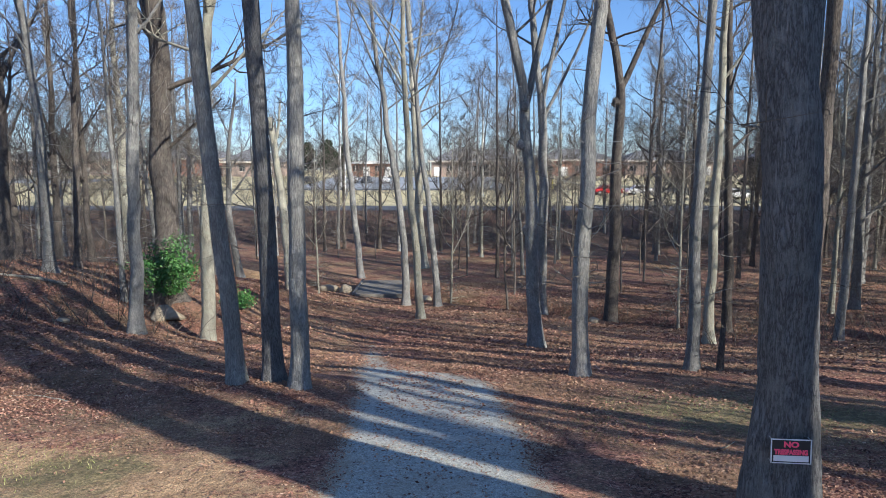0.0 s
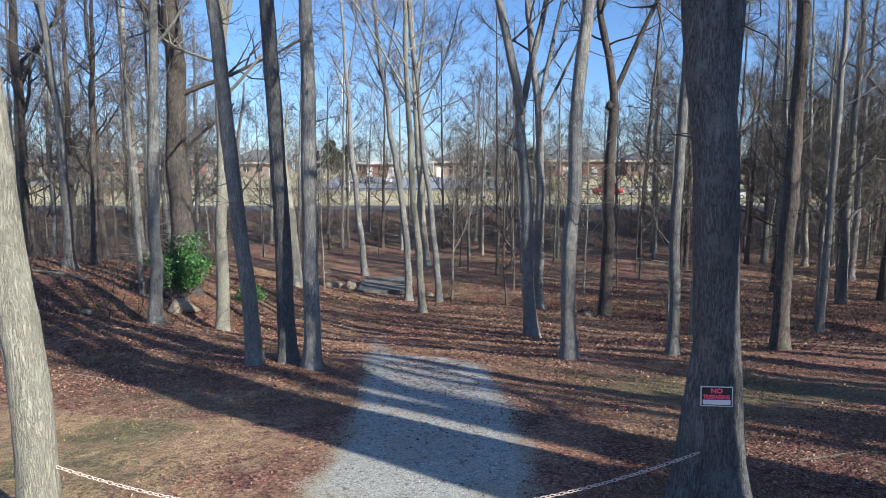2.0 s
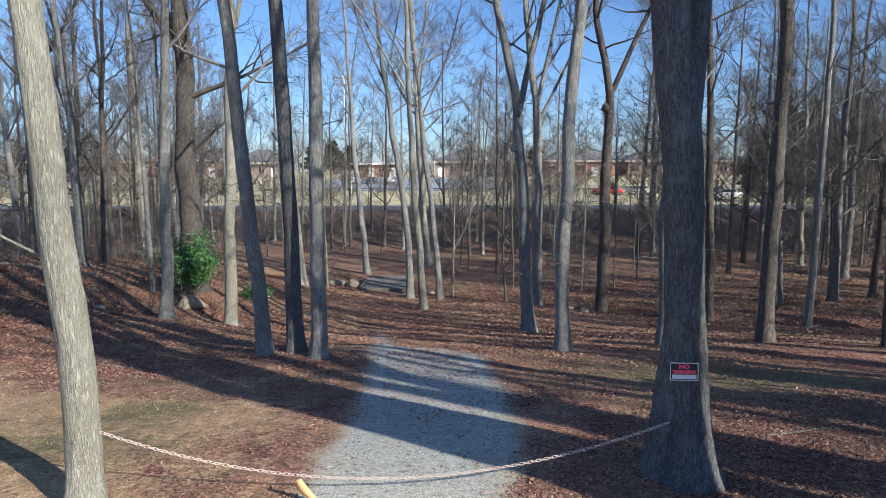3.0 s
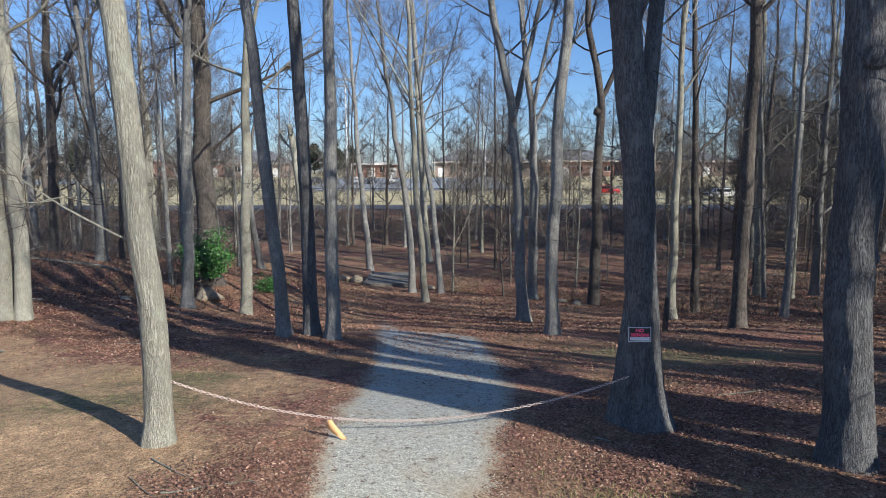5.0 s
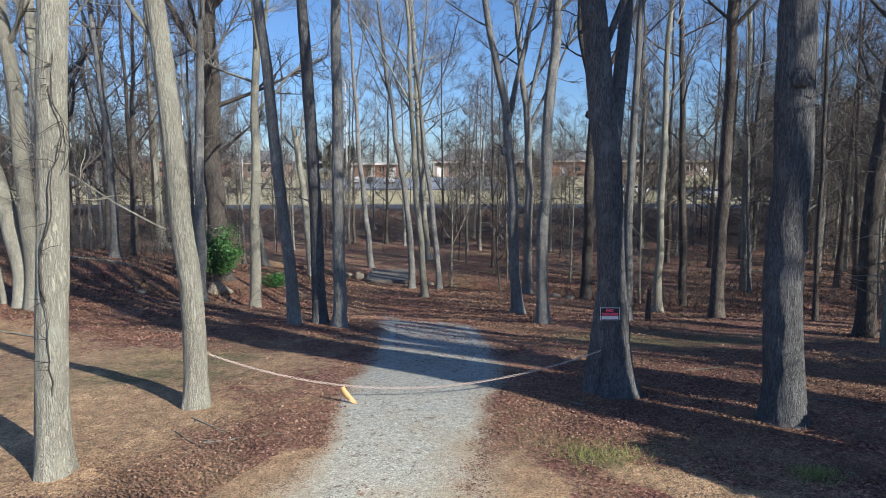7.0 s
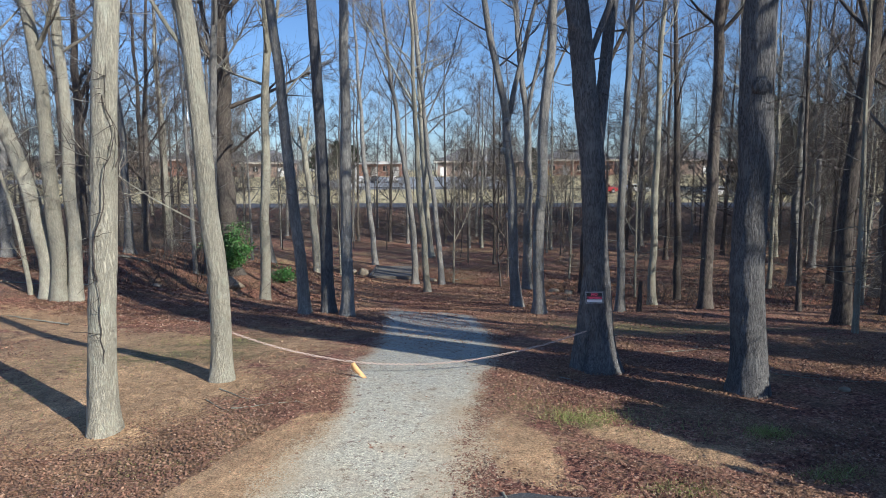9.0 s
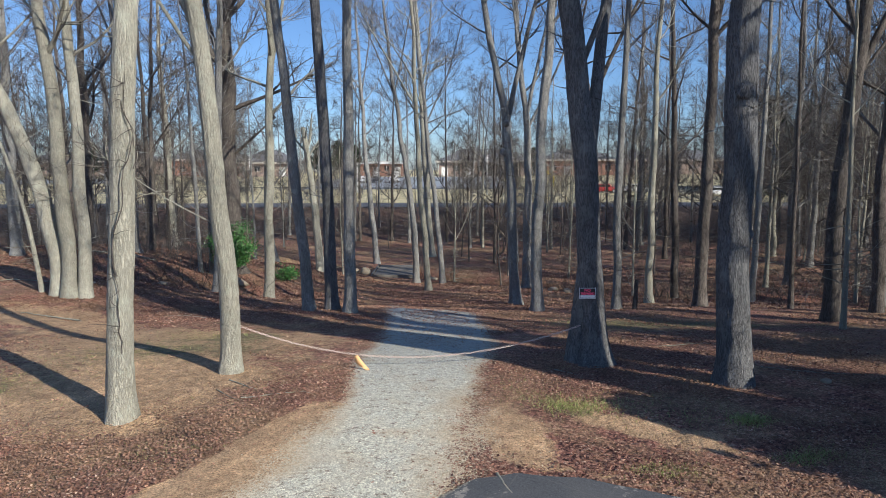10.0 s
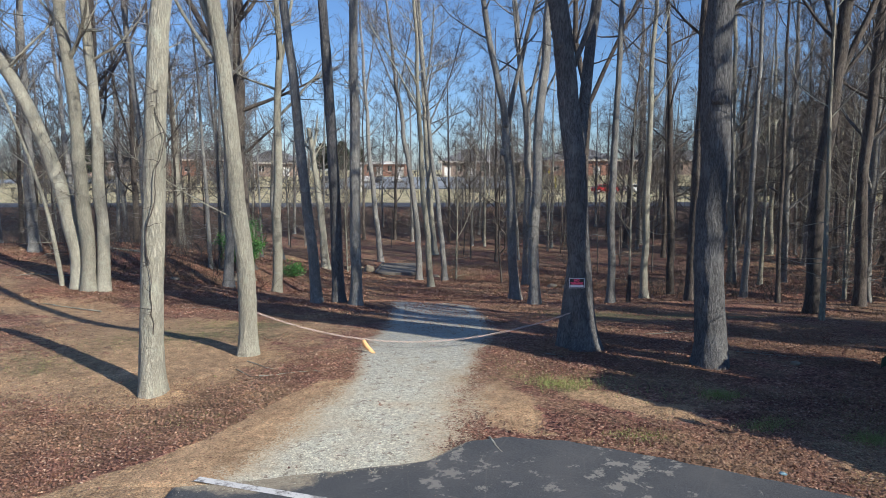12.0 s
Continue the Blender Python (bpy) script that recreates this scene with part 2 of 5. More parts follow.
k.colour(k.ramp(k.island(), (0.0, (0.03, 0.085, 0.02)), (0.7, (0.08, 0.20, 0.045)), (1.0, (0.16, 0.30, 0.08))))
HOLLY = k.m
k = Mat("dark evergreen needles", 0.8)
k.colour(k.ramp(k.island(), (0.0, (0.012, 0.026, 0.012)), (1.0, (0.045, 0.07, 0.03))))
NEEDLE = k.m
k = Mat("weathered concrete", 0.9)
p = k.place()
k.colour(k.ramp(k.noise(p, 3.0, 7, 0.7), (0.3, (0.13, 0.115, 0.095)), (0.7, (0.27, 0.25, 0.215))))
CONCRETE = k.bump(k.noise(p, 40.0, 4, 0.7), 0.4, 0.01).m
k = Mat("tan field stone", 0.9)
p = k.coords()
k.colour(k.ramp(k.noise(p, 5.0, 7, 0.7), (0.3, (0.25, 0.21, 0.15)), (0.7, (0.44, 0.38, 0.28))))
ROCK = k.bump(k.noise(p, 12.0, 6, 0.7), 0.7, 0.04).m


def plain(name, c, rough=0.6, metal=0.0, vary=0.25, scale=8.0):
    k = Mat(name, rough, metal)
    k.colour(k.mix(k.noise(k.coords(), scale, 5, 0.7), tuple(a * (1 - vary) for a in c), tuple(min(1.0, a * (1 + vary)) for a in c)))
    return k.m


CHAIN = plain("pale plastic-coated chain", (0.62, 0.50, 0.43), 0.5, 0.0, 0.15, 30.0)
BOARD = plain("peeling yellow-orange board", (0.78, 0.47, 0.20), 0.7, 0.0, 0.15, 9.0)
SIGN_BLACK = plain("black sign face", (0.022, 0.022, 0.025), 0.45, 0.0, 0.2)
SIGN_WHITE = plain("white sign print", (0.78, 0.78, 0.78), 0.45, 0.0, 0.06)
SIGN_RED = plain("fluorescent red sign print", (0.95, 0.10, 0.20), 0.45, 0.0, 0.06)
# both bricks are lightened to put the haze of distance into the walls
BRICK = plain("red brick wall", (0.36, 0.20, 0.145), 0.9, 0.0, 0.22, 1.5)
BRICK_HAZY = plain("pink-brown brick wall paled for haze", (0.37, 0.285, 0.235), 0.9, 0.0, 0.2, 1.5)
FARLOT = plain("pale blue-grey worn asphalt", (0.30, 0.32, 0.335), 0.9, 0.0, 0.14, 0.3)
ROOF = plain("grey shingle roof", (0.20, 0.20, 0.205), 0.9, 0.0, 0.2, 0.8)
CREAM = plain("cream fascia", (0.66, 0.60, 0.50), 0.8, 0.0, 0.1, 1.0)
WHITE = plain("white painted metal", (0.78, 0.78, 0.76), 0.5, 0.0, 0.05, 2.0)
GLASS_DARK = plain("dark window glass", (0.03, 0.035, 0.04), 0.08, 0.0, 0.2, 2.0)
YELLOW = plain("yellow goalpost paint", (0.80, 0.68, 0.05), 0.5, 0.0, 0.05)
CAR_RED = plain("red car paint", (0.55, 0.03, 0.025), 0.3, 0.0, 0.1)
CAR_WHITE = plain("white car paint", (0.75, 0.75, 0.74), 0.3, 0.0, 0.05)
CAR_DARK = plain("dark grey car paint", (0.06, 0.065, 0.075), 0.3, 0.0, 0.1)
RUBBER = plain("black rubber", (0.02, 0.02, 0.02), 0.8, 0.0, 0.2)
GALV = plain("galvanised steel", (0.50, 0.51, 0.51), 0.45, 0.7, 0.1)
LITTER_BLUE = plain("crumpled blue plastic litter", (0.14, 0.24, 0.30), 0.4, 0.0, 0.2)
ROADTAR = plain("old grey road surface", (0.13, 0.13, 0.135), 0.9, 0.0, 0.15, 0.5)

# ---- mesh helpers ----
rng = np.random.default_rng(7)


def mesh_of(name, V, Q, mat, smooth=True, attrs=()):
    """A mesh from vertex and face arrays (all faces with the same number of corners)."""
    V, Q = np.ascontiguousarray(V, dtype=np.float32), np.ascontiguousarray(Q, dtype=np.int32)
    me = bpy.data.meshes.new(name)
    n = Q.shape[1]
    me.vertices.add(len(V))
    me.vertices.foreach_set("co", V.ravel())
    me.loops.add(Q.size)
    me.loops.foreach_set("vertex_index", Q.ravel())
    me.polygons.add(len(Q))
    me.polygons.foreach_set("loop_start", np.arange(len(Q), dtype=np.int32) * n)
    me.polygons.foreach_set("use_smooth", np.full(len(Q), smooth))
    for key, values in attrs:
        a = me.attributes.new(key, "FLOAT", "POINT")
        a.data.foreach_set("value", np.ascontiguousarray(values, dtype=np.float32))
    me.update(calc_edges=True)
    me.materials.append(mat)
    return me


def under(name, me, parent, label=""):
    ob = new(name, me)
    ob.parent = parent
    return tagged(ob, label)


def part(name, bm, mat, parent, label="", smooth=False):
    me = bpy.data.meshes.new(name)
    bm.to_mesh(me)
    bm.free()
    me.materials.append(mat)
    if smooth:
        me.polygons.foreach_set("use_smooth", np.full(len(me.polygons), True))
    return under(name, me, parent, label) if parent else tagged(new(name, me), label)


def box(sx, sy, sz, at=(0, 0, 0), bevel=0.0, turn=None):
    bm = bmesh.new()
    bmesh.ops.create_cube(bm, size=1.0, matrix=Matrix.Translation(at) @ (turn or Matrix()) @ Matrix.Diagonal((sx, sy, sz, 1)))
    if bevel:
        bmesh.ops.bevel(bm, geom=bm.edges[:], offset=bevel, segments=2, affect="EDGES", profile=0.6)
    return bm


def rod(r0, r1, a, b, sides=10):
    bm = bmesh.new()
    a, b = Vector(a), Vector(b)
    m = Matrix.Translation((a + b) / 2) @ (b - a).to_track_quat("Z", "Y").to_matrix().to_4x4()
    bmesh.ops.create_cone(bm, cap_ends=True, segments=sides, radius1=r0, radius2=r1, depth=(b - a).length, matrix=m)
    return bm


def merge(*bms):
    out = bmesh.new()
    for b in bms:
        me = bpy.data.meshes.new("tmp")
        b.to_mesh(me)
        b.free()
        out.from_mesh(me)
        bpy.data.meshes.remove(me)
    return out


def lattice(seed, na, nz):
    return np.random.default_rng(seed).random((na, nz))


def value(grid, u, v):
    """Smooth value noise; u wraps round, v is clamped by wrapping."""
    na, nz = grid.shape
    iu, iv = np.floor(u).astype(int), np.floor(v).astype(int)
    fu, fv = u - iu, v - iv
    fu, fv = fu * fu * (3 - 2 * fu), fv * fv * (3 - 2 * fv)
    a, b = iu % na, (iu + 1) % na
    c, d = iv % nz, (iv + 1) % nz
    return (grid[a, c] * (1 - fu) + grid[b, c] * fu) * (1 - fv) + (grid[a, d] * (1 - fu) + grid[b, d] * fu) * fv


FIELD = [lattice(100 + i, 256, 256) for i in range(4)]


def fbm(x, y, scale, octaves=4):
    out, amp, tot = 0.0, 1.0, 0.0
    for i in range(octaves):
        s = scale * 2 ** i
        out, tot, amp = out + amp * value(FIELD[i % 4], x * s + 31.7 * i, y * s + 17.3 * i), tot + amp, amp * 0.5
    return out / tot - 0.5


# ---- the ground ----
def interp(v, *pairs):
    return np.interp(v, [a for a, _ in pairs], [b for _, b in pairs])


def smooth_profile(y):
    f = lambda v: interp(v, (-60, 0.3), (-8, 0.0), (3, 0.03), (5, -0.03), (8.8, -0.48), (11, -0.78), (13, -0.95), (16, -1.5), (19, -2.1), (25, -2.75),
                         (30, -3.2), (36, -3.55), (54, -3.6), (61, -2.3), (66, -0.85), (71, -0.75), (92, -0.65), (108, -0.35), (164, 1.5), (220, 2.0), (420, 2.5))
    return (f(y - 0.7) + f(y) + f(y + 0.7)) / 3


def drive_edges(y):
    """Left and right edge of the gravel drive."""
    left = interp(y, (-1.0, -2.6), (-0.4, -2.15), (0.6, -1.80), (1.9, -1.50), (3.2, -1.36), (4.0, -1.42), (6.7, -1.32), (9, -1.50), (11.2, -1.66), (13, -1.80), (16, -2.2), (19.3, -2.6))
    right = interp(y, (-1.0, 0.0), (0.4, 0.40), (2.4, 0.62), (3.6, 0.62), (5.2, 0.95), (6.9, 1.15), (9, 1.24), (11, 1.12), (12.2, 0.95), (13.0, 0.2), (13.4, -1.05), (16, -1.45), (19.3, -1.85))
    return left, right


def base_height(x, y):
    z = smooth_profile(y)
    w = interp(y, (7.5, 0), (16, 1), (30, 1), (50, 0.2), (60, 0))
    z = z + w * (0.08 * np.clip(-x - 3, 0, 6) + 0.14 * np.clip(-x - 9, 0, 9))
    z = z + 0.20 * np.exp(-((x + 3.2) ** 2 / 4 + (y - 11.4) ** 2 / 2.5))
    z = z + 0.72 * interp(y, (18.2, 0), (20.6, 1), (26, 1), (38, 0)) * interp(x, (-30, 0.6), (-14, 1), (-9, 1), (-6.5, 0))
    # the creek, which the drive crosses on a slab
    bed = interp(x, (-60, 40), (-14, 37.5), (-3, 35.5), (4, 29.5), (10, 24.5), (16, 21.5), (30, 19), (60, 18))
    z = z - 1.25 * np.exp(-((y - bed) / 1.15) ** 2) * interp(x, (-40, 0.3), (-8, 0.8), (30, 1.0))
    # a gully on the slope between the trees
    z = z - 0.28 * np.exp(-((y - 20.2 + 0.5 * (x + 9)) / 0.9) ** 2) * np.exp(-((x + 9) / 3.5) ** 2)
    return z


def height(x, y):
    x, y = np.asarray(x, float), np.asarray(y, float)
    left, right = drive_edges(y)
    off = np.clip(np.maximum(np.maximum(left - x, x - right), np.maximum(y - 19.5, 0)) / 0.7, 0, 1)
    lot = np.clip((y - 0.6) / 0.8, 0, 1)
    lot = np.maximum(lot, np.clip((-3.2 - x) / 0.8, 0, 1))
    off = off * lot
    wild = 0.16 * fbm(x, y, 0.22, 3) + 0.07 * fbm(x, y, 1.3, 4)
    far = interp(y, (62, 1.0), (67, 0.0))
    return base_height(x, y) + off * wild * far


def H(x, y):
    return float(height(x, y))


def spot(x, y, cx, cy, rx, ry, turn=0.0):
    c, s = math.cos(radians(turn)), math.sin(radians(turn))
    u, v = (c * (x - cx) + s * (y - cy)) / rx, (-s * (x - cx) + c * (y - cy)) / ry
    return np.exp(-(u * u + v * v))


def verge(x, y):
    """The strip of trodden clay between the leaf bed and the crushed stone."""
    mid = interp(y, (-1.8, -4.5), (-1.09, -3.74), (-0.17, -2.86), (0.48, -2.42), (1.25, -2.20), (2.17, -1.85), (3.3, -1.55))
    wide = interp(y, (-1.8, 0.42), (0.5, 0.36), (1.6, 0.26), (3.0, 0.06))
    left = drive_edges(y)[0]
    return 1.6 * np.clip((x - mid + wide) / 0.15, 0, 1) * np.clip((left + 0.45 - x) / 0.3, 0, 1) * interp(y, (1.9, 1), (2.9, 0))


def bare_weight(x, y):
    """How far the ground is bare clay."""
    b = 1.3 * spot(x, y, 2.85, 1.55, 1.1, 0.34, -34) + 0.6 * spot(x, y, 2.5, 0.10, 1.6, 0.12, -20) + 0.75 * spot(x, y, 1.2, 1.2, 0.5, 0.8) + 0.5 * spot(x, y, 3.6, 0.15, 0.7, 0.14, -16)
    b = b + 0.62 * spot(x, y, -4.6, 2.4, 1.4, 1.3) + 0.55 * spot(x, y, -8.0, 8.2, 4.5, 1.8, -30) + 0.5 * spot(x, y, -3.3, 6.6, 1.9, 1.2)
    b = b + 0.62 * spot(x, y, -2.6, 9.6, 1.5, 0.9) + 0.45 * spot(x, y, 4.6, 4.4, 1.8, 0.5) + 0.35 * spot(x, y, -1.4, 17.5, 1.2, 5.0, 10)
    b = b + 0.55 * spot(x, y, -3.0, 3.2, 0.9, 0.9) + 0.75 * spot(x, y, -12.0, 10.2, 3.2, 1.3)
    b = b + 0.6 * spot(x, y, 0.95, 1.6, 0.4, 0.9)
    b = b + 0.85 * spot(x, y, -6.8, 2.4, 2.6, 1.7) + 0.5 * spot(x, y, -6.5, 5.6, 3.0, 1.6) + 0.5 * spot(x, y, -4.6, 4.8, 2.0, 1.2)
    b = b + 0.28 * spot(x, y, -3.6, 7.4, 1.6, 0.7, 15) + 0.35 * spot(x, y, -6.5, 7.2, 2.6, 1.2)
    b = b + 0.9 * spot(x, y, -3.4, 3.7, 0.40, 0.28) + 0.9 * spot(x, y, -4.25, 1.7, 0.40, 0.28)
    b = b * (1 - 0.95 * spot(x, y, -4.9, 0.35, 1.75, 0.85)) * (1 - 0.8 * spot(x, y, -3.0, 2.6, 0.6, 0.7))
    return np.clip(np.maximum(b, verge(x, y)), 0, 1)


def turf_weight(x, y):
    t = 0.55 * spot(x, y, 2.0, 2.2, 0.8, 0.45) + 0.5 * spot(x, y, -5.6, 5.3, 2.4, 1.4) + 0.55 * spot(x, y, -7.2, 3.0, 1.8, 1.3)
    t = t + 0.45 * spot(x, y, 5.0, 9.5, 4.5, 1.6) + 0.4 * spot(x, y, 5.5, 16.5, 5.0, 2.0) + 0.35 * spot(x, y, 10.5, 9.5, 3.0, 2.0)
    t = t + 0.5 * spot(x, y, -4.2, 7.3, 0.8, 0.7)
    t = t + 0.38 * spot(x, y, -5.2, 7.2, 2.4, 1.3, 20) + 0.35 * spot(x, y, -3.6, 5.6, 1.6, 0.9) + 0.5 * spot(x, y, 4.6, 10.6, 3.6, 1.6, -12) + 0.45 * spot(x, y, 7.5, 6.6, 3.0, 1.2) + 0.4 * spot(x, y, 9.0, 13.5, 3.0, 1.5)
    return np.clip(t, 0, 1)


def axis(*runs):
    return np.unique(np.concatenate([np.linspace(a, b, n) for a, b, n in runs]).round(4))


gx = axis((-420, -60, 19), (-60, -24, 40), (-24, -12, 41), (-12, 12, 161), (12, 24, 41), (24, 60, 40), (60, 420, 19))
gy = axis((-70, -6, 17), (-6, 22, 187), (22, 50, 94), (50, 72, 45), (72, 160, 23), (160, 520, 13))
X, Y = np.meshgrid(gx, gy)
Z = height(X, Y)
nx, ny = len(gx), len(gy)
idx = np.arange(nx * ny).reshape(ny, nx)
quads = np.stack([idx[:-1, :-1], idx[:-1, 1:], idx[1:, 1:], idx[1:, :-1]], -1).reshape(-1, 4)
# dark strip along the creek: brush, plus the bank's shade put into the colour
creek_y = interp(X, (4, 29.5), (10, 24.5), (16, 21.5), (30, 19), (60, 18))
brush = 0.8 * np.exp(-((Y - creek_y - 0.5) / 1.1) ** 2) * interp(X, (4, 0), (6, 1)) + interp(Y, (40, 0.0), (52, 0.35), (57, 0.75), (66, 0.6), (68, 0.0)) + 0.35 * np.clip((X - 16) / 20, 0, 1) * interp(Y, (12, 0), (20, 1), (60, 1))
ground = tagged(new("ground", mesh_of("ground", np.stack([X, Y, Z], -1).reshape(-1, 3), quads, GROUND, attrs=(
    ("bare", bare_weight(X, Y).ravel()), ("turf", turf_weight(X, Y).ravel()), ("lawn", interp(Y, (70.5, 0.0), (72.0, 1.0)).ravel()), ("brush", brush.ravel())))),
    "sloping woodland floor of reddish fallen leaves and bare clay", "ground", kind="structure")


def lot_edge(x):
    return interp(x, (-2.7, -0.98), (-1.5, -0.72), (-0.4, -0.45), (0.0, -0.30), (0.45, 0.18), (0.95, 0.33), (1.65, 0.24), (2.6, -0.17), (3.85, -0.80), (6.0, -1.9), (10, -4.0), (16, -7.0))


def drive_cover(x, y):
    """How far crushed stone covers the ground: 1 on the drive, thinning out past its edges."""
    left, right = drive_edges(y)
    wander = 0.34 * fbm(x * 0.4, y * 1.2, 1.0, 4)
    wl, wr = interp(y, (-1, 1.0), (1.6, 0.8), (2.6, 0.45), (12, 0.6)), interp(y, (-1, 0.7), (0.5, 1.7), (2.2, 1.5), (3.4, 0.6), (12, 0.7))
    c = np.minimum(0.5 + (x - left + wander) / wl, 0.5 + (right - x + wander) / wr)
    return np.clip(c, 0, 1.25) - 0.5 * np.clip((y - 14.0) / 4, 0, 1) - 0.5 * spot(x, y, -0.65, 1.45, 0.28, 0.2)


# the drive: a skin of stone that reaches a little past its edges and dips under the leaves there
dy = np.linspace(-0.95, 19.2, 260)
dl, dr = drive_edges(dy)
u = np.linspace(0, 1, 56)
DX = (dl - 1.1)[:, None] + (dr - dl + 2.2)[:, None] * u[None]
DY = np.repeat(dy[:, None], 56, 1)
lift = np.clip(np.minimum(DX - DX[:, :1], DX[:, -1:] - DX) * 0.06, 0, 0.026) - 0.010
lift[0, :], lift[-1, :] = -0.03, -0.03
i = np.arange(DX.size).reshape(DX.shape)
tagged(new("gravel_drive", mesh_of("gravel_drive", np.stack([DX, DY, height(DX, DY) + lift], -1).reshape(-1, 3),
       np.stack([i[:-1, :-1], i[:-1, 1:], i[1:, 1:], i[1:, :-1]], -1).reshape(-1, 4), GRAVEL,
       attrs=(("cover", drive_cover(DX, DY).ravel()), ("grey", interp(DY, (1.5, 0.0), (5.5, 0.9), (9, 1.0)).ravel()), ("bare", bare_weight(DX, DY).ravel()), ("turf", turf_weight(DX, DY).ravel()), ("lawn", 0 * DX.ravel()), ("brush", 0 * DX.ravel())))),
       "creamy grey crushed-stone drive with drifts of leaves", "drive", kind="structure")
# the car park: a sheet that runs out behind the camera
ax = np.linspace(-2.75, 16, 220)
at = np.linspace(0, 1, 60) ** 3.2
AX = np.repeat(ax[None], 60, 0)
top = lot_edge(ax) + 0.06 * fbm(ax * 4, ax * 0 + 3.0, 1.0, 3)
AY = top[None] + (-45 - top[None]) * at[:, None]
AZ_ = height(AX, AY) + 0.034
AZ_[0, :] -= 0.07
dust = 0.62 * np.exp(-(top[None] - AY) / 0.10) * interp(AX, (-2.7, 1.0), (0.5, 0.9), (1.5, 0.35), (6, 0.5)) + 0.75 * spot(AX, AY, -1.75, -0.95, 0.75, 0.22, 8)
AZ_[:, 0] -= 0.07
i = np.arange(AX.size).reshape(AX.shape)
tagged(new("car_park", mesh_of("car_park", np.stack([AX, AY, AZ_], -1).reshape(-1, 3), np.stack([i[:-1, :-1], i[1:, :-1], i[1:, 1:], i[:-1, 1:]], -1).reshape(-1, 4), ASPHALT,
       attrs=(("dust", dust.ravel()),))),
       "worn dark asphalt car park with pale scuffed patches", "car park", kind="structure")


def ribbon(name, pts, w, lift, mat, label, category, cols=4):
    pts = np.array(pts, float)
    d = np.gradient(pts, axis=0)
    nrm = np.stack([-d[:, 1], d[:, 0]], -1) / np.linalg.norm(d, axis=1)[:, None]
    P = pts[:, None] + nrm[:, None] * np.linspace(-w / 2, w / 2, cols)[None, :, None]
    V = np.concatenate([P, (height(P[..., 0], P[..., 1]) + lift)[..., None]], -1).reshape(-1, 3)
    i = np.arange(len(pts) * cols).reshape(len(pts), cols)
    return tagged(new(name, mesh_of(name, V, np.stack([i[:-1, :-1], i[:-1, 1:], i[1:, 1:], i[1:, :-1]], -1).reshape(-1, 4), mat)), label, category, kind="structure")


ribbon("parking_line", [(-2.50 + 3.6 * s, -0.80 - 1.04 * s) for s in np.linspace(0, 1, 12)], 0.10, 0.042, PAINT, "worn white painted parking line on asphalt", "road marking")


# ---- trees ----
class Skin:
    """Collects tubes into one mesh."""

    def __init__(self):
        self.V, self.Q, self.n = [], [], 0

    def add(self, V, Q):
        self.V.append(V)
        self.Q.append(Q + self.n)
        self.n += len(V)

    def tube(self, P, R, sides, shape=None):
        P, R = np.asarray(P, float), np.asarray(R, float)
        d = np.gradient(P, axis=0)
        d /= np.linalg.norm(d, axis=1)[:, None] + 1e-9
        ref = np.eye(3)[np.argmin(np.abs(d.mean(0)))]
        u = np.cross(d, ref)
        u /= np.linalg.norm(u, axis=1)[:, None] + 1e-9
        v = np.cross(d, u)
        a = np.arange(sides) * 2 * math.pi / sides
        rad = R[:, None] * (np.ones((len(P), sides)) if shape is None else shape)
        V = P[:, None] + rad[..., None] * (np.cos(a)[None, :, None] * u[:, None] + np.sin(a)[None, :, None] * v[:, None])
        i = np.arange(len(P) * sides).reshape(len(P), sides)
        j = np.roll(i, -1, 1)
        self.add(V.reshape(-1, 3), np.stack([i[:-1], j[:-1], j[1:], i[1:]], -1).reshape(-1, 4))

    def mesh(self, name, mat, smooth=True):
        return mesh_of(name, np.concatenate(self.V), np.concatenate(self.Q), mat, smooth)


def unit(v):
    return v / (np.linalg.norm(v) + 1e-9)


def branch_path(g, start, d, length, n, up=0.25, wiggle=0.18):
    """A crooked branch that turns towards the light."""
    P, p, d = [np.array(start, float)], np.array(start, float), unit(np.array(d, float))
    for i in range(n):
        d = unit(d + np.array([0, 0, up / n]) + g.normal(0, wiggle, 3) * (1.6 / math.sqrt(n)))
        p = p + d * length / n
        P.append(p.copy())
    return np.array(P)


TRI = np.array([(math.cos(q), math.sin(q)) for q in (0.0, 2.094, 4.189)])


def spray(skin, A, B, r0, r1):
    """Many straight three-sided twigs at once, from the points A to the points B."""
    d = B - A
    d /= np.linalg.norm(d, axis=1)[:, None] + 1e-9
    u = np.cross(d, np.array([0.31, 0.17, 0.93]))
    u /= np.linalg.norm(u, axis=1)[:, None] + 1e-9
    v = np.cross(d, u)
    ring = TRI[None, :, :1] * u[:, None] + TRI[None, :, 1:] * v[:, None]
    V = np.concatenate([A[:, None] + r0 * ring, B[:, None] + r1 * ring], 1).reshape(-1, 3)
    q = np.array([(0, 1, 4, 3), (1, 2, 5, 4), (2, 0, 3, 5)])
    skin.add(V, (q[None] + 6 * np.arange(len(A))[:, None, None]).reshape(-1, 4))


